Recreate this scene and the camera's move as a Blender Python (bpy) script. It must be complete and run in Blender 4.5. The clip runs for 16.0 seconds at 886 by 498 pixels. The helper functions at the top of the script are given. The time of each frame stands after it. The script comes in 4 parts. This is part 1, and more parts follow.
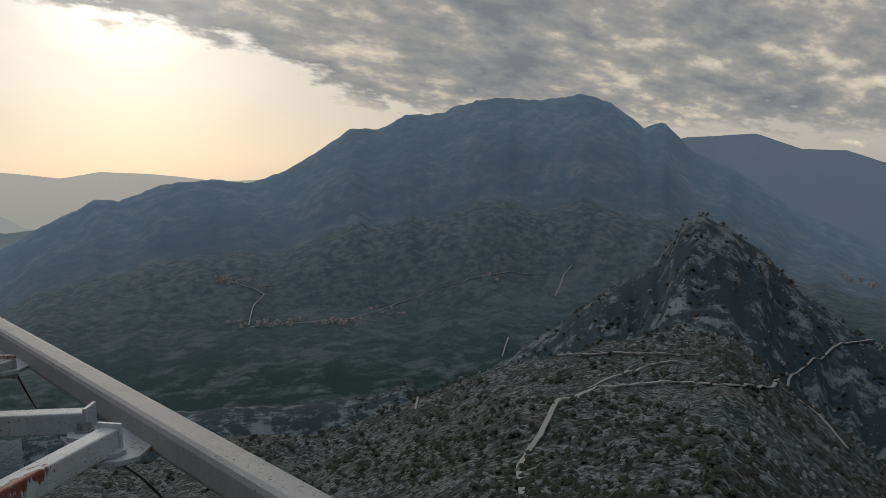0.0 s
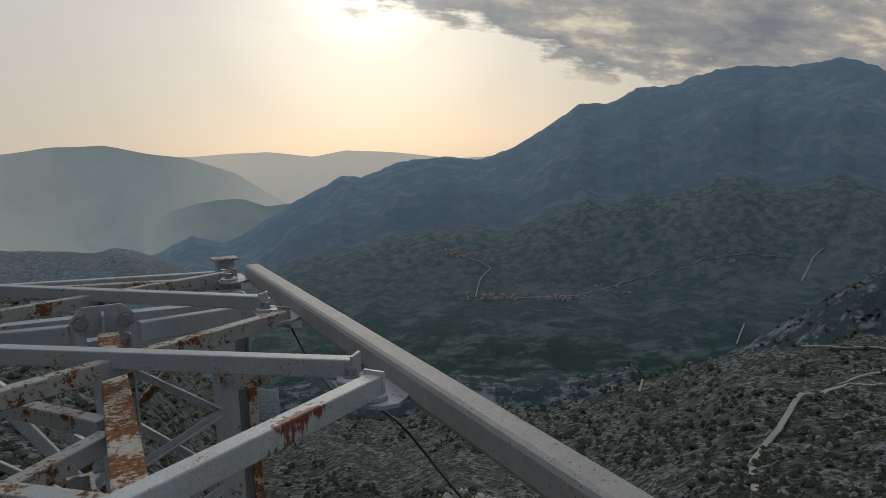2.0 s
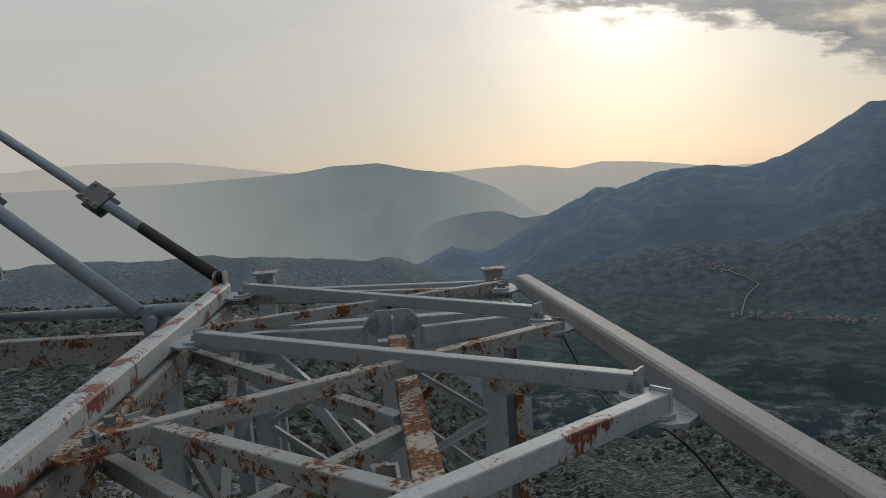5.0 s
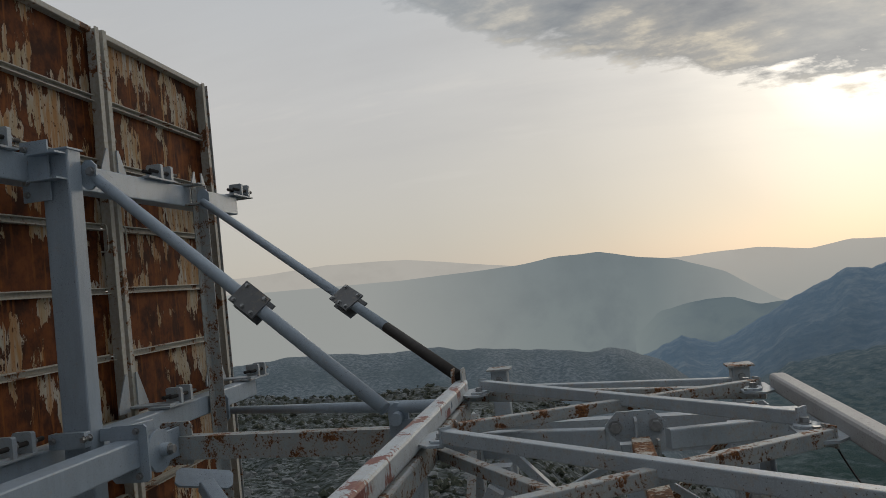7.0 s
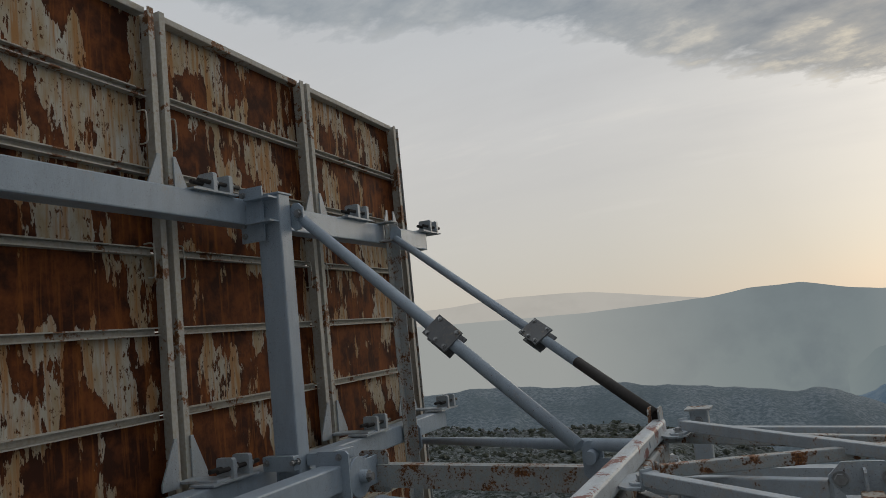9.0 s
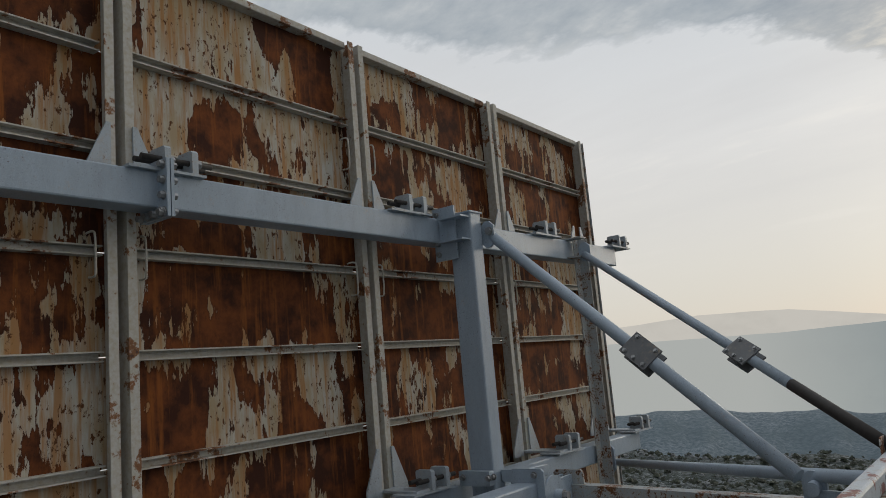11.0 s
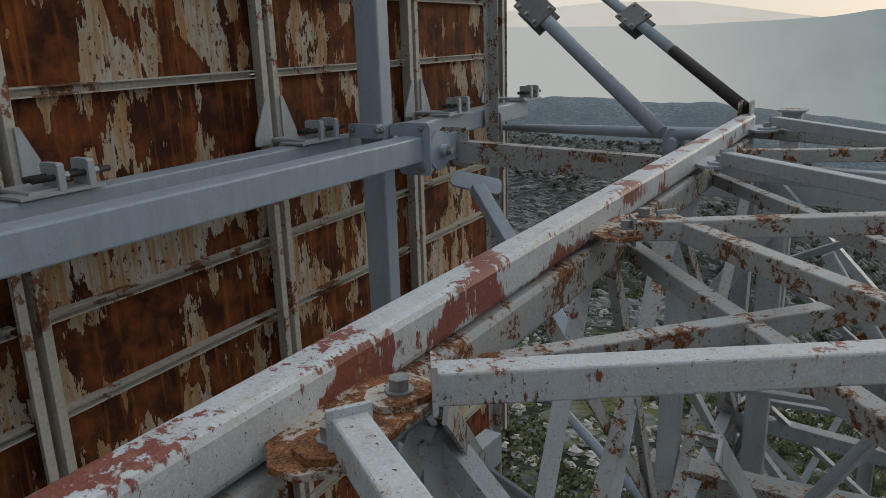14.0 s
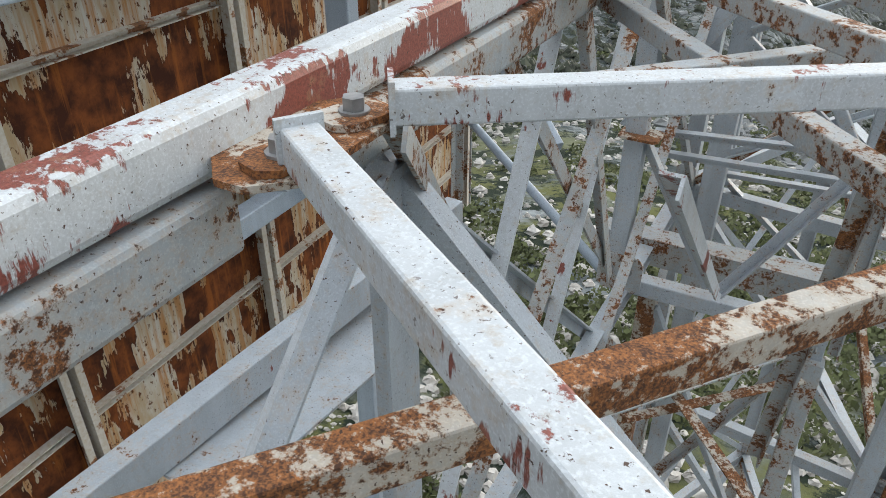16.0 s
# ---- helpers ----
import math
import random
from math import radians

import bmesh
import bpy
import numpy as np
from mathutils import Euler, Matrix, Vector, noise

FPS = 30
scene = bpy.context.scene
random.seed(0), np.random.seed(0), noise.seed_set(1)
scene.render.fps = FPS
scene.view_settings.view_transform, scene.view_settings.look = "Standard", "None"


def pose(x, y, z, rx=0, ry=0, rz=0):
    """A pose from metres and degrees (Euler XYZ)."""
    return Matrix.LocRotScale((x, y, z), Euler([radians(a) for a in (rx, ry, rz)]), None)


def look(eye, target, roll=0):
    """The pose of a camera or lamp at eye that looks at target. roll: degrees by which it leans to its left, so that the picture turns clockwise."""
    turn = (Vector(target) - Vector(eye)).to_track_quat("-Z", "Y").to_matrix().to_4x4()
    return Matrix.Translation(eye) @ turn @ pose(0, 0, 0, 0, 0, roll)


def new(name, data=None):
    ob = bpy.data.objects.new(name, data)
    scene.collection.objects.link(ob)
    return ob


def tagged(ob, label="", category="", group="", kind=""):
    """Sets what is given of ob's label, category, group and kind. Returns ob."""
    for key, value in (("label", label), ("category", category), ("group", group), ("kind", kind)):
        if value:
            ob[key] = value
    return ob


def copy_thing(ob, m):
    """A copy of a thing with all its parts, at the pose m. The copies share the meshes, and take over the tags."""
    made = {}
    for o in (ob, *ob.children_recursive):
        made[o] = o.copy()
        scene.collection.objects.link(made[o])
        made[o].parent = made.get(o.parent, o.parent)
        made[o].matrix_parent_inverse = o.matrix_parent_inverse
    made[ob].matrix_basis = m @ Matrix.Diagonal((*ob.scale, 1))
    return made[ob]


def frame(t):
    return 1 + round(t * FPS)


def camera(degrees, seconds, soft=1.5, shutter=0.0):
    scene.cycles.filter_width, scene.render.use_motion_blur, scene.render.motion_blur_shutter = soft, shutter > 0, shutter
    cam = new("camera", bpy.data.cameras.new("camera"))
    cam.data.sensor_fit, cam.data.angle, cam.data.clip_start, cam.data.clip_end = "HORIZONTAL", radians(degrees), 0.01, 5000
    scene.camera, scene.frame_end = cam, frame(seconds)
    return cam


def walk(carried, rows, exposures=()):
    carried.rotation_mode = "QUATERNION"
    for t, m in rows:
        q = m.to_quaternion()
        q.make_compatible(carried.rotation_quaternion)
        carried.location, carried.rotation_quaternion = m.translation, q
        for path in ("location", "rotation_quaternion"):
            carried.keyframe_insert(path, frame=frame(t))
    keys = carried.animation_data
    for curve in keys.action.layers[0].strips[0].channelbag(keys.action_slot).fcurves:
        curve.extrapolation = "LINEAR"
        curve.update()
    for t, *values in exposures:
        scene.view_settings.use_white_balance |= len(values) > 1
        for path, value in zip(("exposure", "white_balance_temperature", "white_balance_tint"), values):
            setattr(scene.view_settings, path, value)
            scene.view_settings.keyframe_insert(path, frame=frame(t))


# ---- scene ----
# ---------------------------------------------------------------- camera
cam = camera(61.2, 16.0, soft=0.7)
PATH = [
    (0.0, 0.893, -3.919, 0.556, 83.46, 1.49, -42.67),
    (0.5, 0.884, -3.895, 0.545, 82.84, 1.71, -38.27),
    (1.0, 0.874, -3.876, 0.535, 82.41, 1.91, -34.51),
    (1.5, 0.856, -3.883, 0.531, 82.34, 2.06, -29.31),
    (2.0, 0.844, -3.885, 0.530, 82.22, 2.25, -25.51),
    (2.5, 0.831, -3.888, 0.532, 82.40, 2.49, -22.61),
    (3.0, 0.818, -3.893, 0.535, 82.72, 2.64, -19.78),
    (3.5, 0.809, -3.888, 0.533, 83.07, 2.73, -15.91),
    (3.7, 0.804, -3.886, 0.533, 83.25, 2.88, -14.50),
    (5.8, 0.748, -3.868, 0.546, 85.50, 4.60, 0.28),
    (6.0, 0.742, -3.867, 0.550, 86.38, 4.84, 2.28),
    (6.5, 0.723, -3.866, 0.563, 89.89, 5.44, 6.66),
    (7.0, 0.713, -3.888, 0.576, 92.48, 5.99, 10.53),
    (7.5, 0.707, -3.903, 0.582, 94.04, 6.14, 13.81),
    (8.0, 0.695, -3.908, 0.583, 94.95, 5.99, 17.28),
    (8.5, 0.684, -3.913, 0.586, 95.73, 5.78, 20.86),
    (9.0, 0.670, -3.904, 0.590, 96.38, 5.79, 24.42),
    (9.5, 0.661, -3.895, 0.586, 97.24, 5.56, 28.71),
    (9.7, 0.656, -3.894, 0.586, 97.80, 5.48, 30.55),
    (10.75, 0.612, -3.930, 0.592, 99.30, 5.25, 37.80),
    (11.8, 0.588, -3.962, 0.585, 95.55, 4.82, 38.05),
    (12.0, 0.593, -3.960, 0.577, 93.29, 4.35, 37.01),
    (12.5, 0.621, -3.936, 0.523, 88.19, 3.05, 34.69),
    (13.0, 0.632, -3.922, 0.491, 82.98, 2.53, 33.36),
    (13.5, 0.642, -3.915, 0.464, 78.82, 2.24, 32.24),
    (14.0, 0.652, -3.913, 0.436, 74.27, 1.65, 30.92),
    (14.5, 0.659, -3.911, 0.405, 70.10, 0.99, 30.29),
    (15.0, 0.661, -3.906, 0.375, 65.68, 0.41, 29.54),
    (15.5, 0.657, -3.899, 0.349, 62.37, 0.27, 28.89),
    (16.0, 0.642, -3.888, 0.328, 57.90, 0.03, 28.62),
]
walk(cam, [(t, pose(x, y, z, rx, ry, rz)) for t, x, y, z, rx, ry, rz in PATH],
     [(0.0, -0.15), (3.5, -0.17), (7.0, -0.08), (8.5, -0.07), (9.5, 0.14), (12.0, 0.35), (13.0, 0.42), (14.0, 0.44), (14.5, 0.5), (15.0, 0.9), (15.5, 1.35), (16.0, 1.75)])

# ---------------------------------------------------------------- sky and sun
SUN_AZ, SUN_EL = 20.5, 13.5          # degrees clockwise from +y, and above the horizon
sun_dir = Vector((math.sin(radians(SUN_AZ)) * math.cos(radians(SUN_EL)), math.cos(radians(SUN_AZ)) * math.cos(radians(SUN_EL)), math.sin(radians(SUN_EL))))
world = bpy.data.worlds.new("evening_sky")
scene.world = world
world.use_nodes = True


def graph(tree):
    """Short hands for a node tree: a node maker and a linker."""
    def nd(kind, **sets):
        n = tree.nodes.new(kind)
        for k, v in sets.items():
            if k == "blend_type":
                n.blend_type = v
            elif k == "operation":
                n.operation = v
            elif k == "data_type":
                n.data_type = v
            else:
                n.inputs[k].default_value = v
        return n

    def ln(a, b):
        tree.links.new(a, b)
    return nd, ln


def ramp(tree, stops):
    n = tree.nodes.new("ShaderNodeValToRGB")
    e = n.color_ramp.elements
    while len(e) < len(stops):
        e.new(0.5)
    for el, (p, c) in zip(e, stops):
        el.position = p
        el.color = (*c, 1) if len(c) == 3 else c
    return n


def mix(tree, a, b, fac, kind="MIX"):
    n = tree.nodes.new("ShaderNodeMix")
    n.data_type, n.blend_type = "RGBA", kind
    for sock, v in ((n.inputs[0], fac), (n.inputs[6], a), (n.inputs[7], b)):
        if isinstance(v, bpy.types.NodeSocket):
            tree.links.new(v, sock)
        elif isinstance(v, (int, float)):
            sock.default_value = v
        else:
            sock.default_value = (*v, 1)
    return n.outputs[2]


def stepped(t, value, lo, hi):
    r = ramp(t, [(lo, (0, 0, 0)), (hi, (1, 1, 1))])
    t.links.new(value, r.inputs[0])
    return r.outputs[0]


def math_node(t, op, a, b):
    n = t.nodes.new("ShaderNodeMath")
    n.operation = op
    for s, v in zip(n.inputs, (a, b)):
        if isinstance(v, bpy.types.NodeSocket):
            t.links.new(v, s)
        else:
            s.default_value = v
    return n.outputs[0]


def noise_of(t, vec, scale, detail, rough):
    n = t.nodes.new("ShaderNodeTexNoise")
    n.inputs["Scale"].default_value, n.inputs["Detail"].default_value, n.inputs["Roughness"].default_value = scale, detail, rough
    t.links.new(vec, n.inputs["Vector"])
    return n.outputs[0]


# bearing and height, in degrees, of the cloud deck's lower edge
CLOUD_EDGE = [(-180, 5.0), (-130, 9.0), (-85, 20.0), (-60, 26.0), (-46, 25.3), (-33, 22.6), (-20, 22.2), (-12, 20.8), (-5, 17.7), (0.5, 15.8), (8.5, 13.4), (13, 11.4), (20, 10.1), (28, 8.3), (33.4, 5.8), (37, 4.2), (45, 3.2), (60, 2.0), (75, 0.8), (120, 2.0), (180, 5.0)]


def build_sky():
    tr = world.node_tree
    tr.nodes.clear()
    nd, ln = graph(tr)
    out = nd("ShaderNodeOutputWorld")
    bg = nd("ShaderNodeBackground")
    bg.inputs[1].default_value = 1.0
    co = nd("ShaderNodeTexCoord")
    sep = nd("ShaderNodeSeparateXYZ")
    ln(co.outputs["Generated"], sep.inputs[0])
    # clear evening gradient: pale haze low down, grey blue above
    grad = ramp(tr, [(0.0, (0.16, 0.18, 0.19)), (0.47, (0.36, 0.355, 0.345)), (0.50, (0.48, 0.450, 0.405)), (0.55, (0.52, 0.497, 0.46)), (0.62, (0.55, 0.54, 0.525)), (0.72, (0.48, 0.50, 0.52)), (1.0, (0.40, 0.435, 0.47))])
    half = nd("ShaderNodeMath", operation="MULTIPLY_ADD")
    half.inputs[1].default_value = 0.5
    half.inputs[2].default_value = 0.5
    ln(sep.outputs[2], half.inputs[0])
    ln(half.outputs[0], grad.inputs[0])
    sky = nd("ShaderNodeTexSky")
    sky.sky_type = "NISHITA"
    sky.sun_disc = False
    sky.sun_elevation = radians(SUN_EL)
    sky.sun_rotation = radians(SUN_AZ)
    skym = mix(tr, (0, 0, 0), sky.outputs[0], 0.008)
    base = mix(tr, grad.outputs[0], skym, 1.0, "ADD")
    # light round the veiled sun
    dot = nd("ShaderNodeVectorMath", operation="DOT_PRODUCT")
    dot.inputs[1].default_value = sun_dir
    ln(co.outputs["Generated"], dot.inputs[0])
    glow = ramp(tr, [(0.0, (0, 0, 0)), (0.84, (0.0, 0.0, 0.0)), (0.93, (0.035, 0.030, 0.021)), (0.975, (0.10, 0.092, 0.078)), (0.992, (0.24, 0.226, 0.195)), (1.0, (0.62, 0.58, 0.50))])
    ln(dot.outputs["Value"], glow.inputs[0])
    base = mix(tr, base, glow.outputs[0], 1.0, "ADD")
    # thin veil of high cirrus, drawn out along the wind
    dz = math_node(tr, "ADD", sep.outputs[2], 0.30)
    comb = nd("ShaderNodeCombineXYZ")
    ln(math_node(tr, "DIVIDE", sep.outputs[0], dz), comb.inputs[0])
    ln(math_node(tr, "DIVIDE", sep.outputs[1], dz), comb.inputs[1])
    vm = nd("ShaderNodeMapping")
    vm.inputs["Scale"].default_value = (0.45, 1.5, 1.0)
    vm.inputs["Rotation"].default_value = (0, 0, radians(-14))
    ln(comb.outputs[0], vm.inputs[0])
    veil = noise_of(tr, vm.outputs[0], 1.9, 8.0, 0.6)
    base = mix(tr, base, (0.46, 0.46, 0.465), math_node(tr, "MULTIPLY", math_node(tr, "MULTIPLY", stepped(tr, veil, 0.42, 0.66), stepped(tr, sep.outputs[2], 0.10, 0.26)), 0.35))
    base = mix(tr, base, (0.74, 0.71, 0.66), math_node(tr, "MULTIPLY", math_node(tr, "MULTIPLY", stepped(tr, noise_of(tr, vm.outputs[0], 3.4, 6.0, 0.55), 0.56, 0.74), stepped(tr, sep.outputs[2], 0.08, 0.2)), 0.5))
    # cloud deck: its underside comes lower from the west round to the north-east
    bearing = math_node(tr, "ARCTAN2", sep.outputs[0], sep.outputs[1])
    along = math_node(tr, "MULTIPLY_ADD", bearing, 180 / math.pi / 360)
    along.node.inputs[2].default_value = 0.5
    edge = ramp(tr, [((az + 180) / 360, (el / 30,) * 3) for az, el in CLOUD_EDGE])
    ln(along, edge.inputs[0])
    tall = math_node(tr, "MULTIPLY", math_node(tr, "ARCSINE", sep.outputs[2], 0.0), 180 / math.pi)
    warp = nd("ShaderNodeMapping")
    warp.inputs["Scale"].default_value = (1.0, 1.5, 1.0)
    warp.inputs["Rotation"].default_value = (0, 0, radians(24))
    ln(comb.outputs[0], warp.inputs[0])
    big = noise_of(tr, warp.outputs[0], 2.6, 9.0, 0.58)
    fine = noise_of(tr, warp.outputs[0], 8.0, 10.0, 0.60)
    over = math_node(tr, "SUBTRACT", tall, math_node(tr, "MULTIPLY", edge.outputs[0], 30.0))
    over = math_node(tr, "ADD", over, math_node(tr, "MULTIPLY", math_node(tr, "SUBTRACT", big, 0.5), 5.0))
    over = math_node(tr, "ADD", over, math_node(tr, "MULTIPLY", math_node(tr, "SUBTRACT", fine, 0.5), 5.5))
    mask = stepped(tr, math_node(tr, "MULTIPLY", over, 0.1), 0.0, 0.10)
    # the deck is broken: thick grey folds, and thin places where the evening light comes through
    fold = math_node(tr, "ADD", math_node(tr, "MULTIPLY", fine, 0.36), math_node(tr, "MULTIPLY", big, 0.64))
    ccol = ramp(tr, [(0.38, (0.185, 0.200, 0.225)), (0.46, (0.265, 0.275, 0.285)), (0.53, (0.36, 0.35, 0.33)), (0.58, (0.58, 0.525, 0.43)), (0.66, (0.85, 0.75, 0.58))])
    ln(fold, ccol.inputs[0])
    west = stepped(tr, along, 0.458, 0.525)
    cool = ramp(tr, [(0.38, (0.235, 0.275, 0.315)), (0.50, (0.34, 0.37, 0.395)), (0.62, (0.50, 0.51, 0.51))])
    ln(fold, cool.inputs[0])
    deck = mix(tr, cool.outputs[0], ccol.outputs[0], west)
    # deck brightened overhead, above the view, to raise the top light
    deck = mix(tr, deck, (0.66, 0.685, 0.71), math_node(tr, "MULTIPLY", stepped(tr, sep.outputs[2], 0.46, 0.75), 0.85))
    # dark cloud added out of view, opposite the sun, to cut light from behind
    south_dim = math_node(tr, "MULTIPLY", math_node(tr, "MULTIPLY", stepped(tr, math_node(tr, "MULTIPLY", sep.outputs[1], -1.0), 0.0, 0.45), stepped(tr, math_node(tr, "SUBTRACT", 1.0, sep.outputs[2]), 0.15, 0.5)), 0.8)
    deck = mix(tr, deck, (0.085, 0.100, 0.120), south_dim)
    col = mix(tr, base, deck, math_node(tr, "MULTIPLY", mask, 0.95))
    col = mix(tr, col, glow.outputs[0], 0.30, "ADD")
    ln(col, bg.inputs[0])
    ln(bg.outputs[0], out.inputs[0])


build_sky()
sun = new("sun", bpy.data.lights.new("sun", "SUN"))
sun.data.energy, sun.data.angle, sun.data.color = 0.5, radians(20), (1.0, 0.9, 0.76)
sun.matrix_world = look(sun_dir * 50, (0, 0, 0))


# ---------------------------------------------------------------- materials
def material(name):
    m = bpy.data.materials.new(name)
    m.use_nodes = True
    t = m.node_tree
    b = t.nodes["Principled BSDF"]
    return m, t, b


def coords(t, scale=(1, 1, 1), kind="Object", spin=0.0):
    nd, ln = graph(t)
    co = nd("ShaderNodeTexCoord")
    mp = nd("ShaderNodeMapping")
    mp.inputs["Scale"].default_value = scale
    info = nd("ShaderNodeObjectInfo")
    mul = nd("ShaderNodeMath", operation="MULTIPLY")
    mul.inputs[1].default_value = 37.0
    ln(info.outputs["Random"], mul.inputs[0])
    ln(mul.outputs[0], mp.inputs["Location"])
    ln(co.outputs[kind], mp.inputs[0])
    return mp.outputs[0]


def noise_tex(t, vec, scale, detail=6.0, rough=0.6):
    nd, ln = graph(t)
    n = nd("ShaderNodeTexNoise", Scale=scale, Detail=detail, Roughness=rough)
    ln(vec, n.inputs["Vector"])
    return n.outputs[0]


def bump(t, b, height, strength, distance=0.01):
    n = t.nodes.new("ShaderNodeBump")
    n.inputs["Strength"].default_value, n.inputs["Distance"].default_value = strength, distance
    t.links.new(height, n.inputs["Height"])
    t.links.new(n.outputs[0], b.inputs["Normal"])


def painted_steel(name, paint, rust_at, primer_at, rough=0.5, dirt=0.5):
    """Weathered paint on steel: rust blooms where noise passes rust_at, red primer where it passes primer_at."""
    m, t, b = material(name)
    v = coords(t)
    n1 = noise_tex(t, v, 8.0, 9, 0.66)
    n2 = noise_tex(t, v, 60.0, 7, 0.70)
    n3 = noise_tex(t, coords(t, (1, 1, 0.22)), 13.0, 8, 0.7)
    n4 = noise_tex(t, v, 2.2, 3, 0.5)
    n5 = noise_tex(t, coords(t, (1, 0.6, 1)), 6.5, 4, 0.55)
    n6 = noise_tex(t, coords(t, (1, 1, 0.2)), 75.0, 6, 0.66)
    n7 = noise_tex(t, v, 260.0, 3, 0.6)
    col = mix(t, paint, [c * 0.78 for c in paint], stepped(t, n3, 0.35, 0.7))
    col = mix(t, col, [min(1.0, c * 1.22) for c in paint], math_node(t, "MULTIPLY", stepped(t, n7, 0.50, 0.66), 0.6))
    col = mix(t, col, (0.25, 0.22, 0.18), math_node(t, "MULTIPLY", stepped(t, n2, 0.52, 0.72), dirt * 0.75))
    # red primer shows where the paint has been scraped, with ragged scratched edges
    flake = math_node(t, "ADD", n5, math_node(t, "MULTIPLY", n6, 0.36))
    prim = stepped(t, flake, primer_at + 0.02, primer_at + 0.045)
    col = mix(t, col, mix(t, (0.235, 0.066, 0.050), (0.15, 0.045, 0.034), stepped(t, n7, 0.4, 0.6)), prim)
    rsum = math_node(t, "ADD", math_node(t, "MULTIPLY", n1, 0.58), math_node(t, "MULTIPLY", n2, 0.42))
    rmask = stepped(t, rsum, rust_at, rust_at + 0.035)
    halo = stepped(t, rsum, rust_at - 0.085, rust_at + 0.01)
    rust = mix(t, (0.30, 0.120, 0.038), (0.060, 0.026, 0.014), stepped(t, math_node(t, "ADD", math_node(t, "MULTIPLY", n2, 0.5), math_node(t, "MULTIPLY", n7, 0.5)), 0.42, 0.58))
    col = mix(t, col, (0.44, 0.32, 0.19), math_node(t, "MULTIPLY", halo, 0.32))
    col = mix(t, col, rust, rmask)
    # pits and chips
    spots = stepped(t, noise_tex(t, v, 150.0, 3, 0.6), 0.645, 0.68)
    col = mix(t, col, (0.055, 0.028, 0.018), math_node(t, "MULTIPLY", spots, stepped(t, n4, 0.36, 0.52)))
    t.links.new(col, b.inputs["Base Color"])
    rr = mix(t, (rough,) * 3, (0.85,) * 3, rmask)
    t.links.new(rr, b.inputs["Roughness"])
    hgt = math_node(t, "SUBTRACT", math_node(t, "MULTIPLY", n2, 0.45), math_node(t, "ADD", math_node(t, "MULTIPLY", rmask, 0.4), math_node(t, "MULTIPLY", prim, 0.4)))
    bump(t, b, hgt, 0.5, 0.004)
    return m


STEEL = painted_steel("grey_painted_steel", (0.365, 0.415, 0.465), 0.595, 0.90)
STEEL_RED = painted_steel("grey_paint_over_red_primer", (0.485, 0.53, 0.57), 0.612, 0.785)
STEEL_WORN = painted_steel("grey_chord_paint_scraped_to_primer", (0.50, 0.545, 0.585), 0.615, 0.693)
STEEL_RUST = painted_steel("rust_streaked_steel", (0.345, 0.385, 0.415), 0.528, 0.86, 0.6, 0.9)
STEEL_RUSTY = painted_steel("rusty_steel", (0.46, 0.45, 0.42), 0.462, 0.90, 0.7, 0.9)
STEEL_BLUE = painted_steel("blue_grey_painted_steel", (0.315, 0.385, 0.465), 0.66, 0.95, 0.42, 0.25)
STEEL_DARK = painted_steel("dark_grey_sleeve_steel", (0.12, 0.128, 0.138), 0.62, 0.95, 0.55, 0.3)
STEEL_CHORD = painted_steel("pale_worn_painted_steel", (0.32, 0.325, 0.335), 0.68, 0.98, 0.6, 0.5)


def plain(name, colour, rough, metal=0.0):
    m, t, b = material(name)
    n = noise_tex(t, coords(t), 30.0, 5)
    t.links.new(mix(t, colour, [c * 0.6 for c in colour], stepped(t, n, 0.35, 0.7)), b.inputs["Base Color"])
    b.inputs["Roughness"].default_value, b.inputs["Metallic"].default_value = rough, metal
    bump(t, b, n, 0.2, 0.003)
    return m


BOLT = plain("galvanised_bolt", (0.34, 0.35, 0.36), 0.5, 0.6)
DARK = plain("blackened_steel", (0.03, 0.026, 0.024), 0.7)
CABLE = plain("black_cable", (0.015, 0.015, 0.016), 0.6)


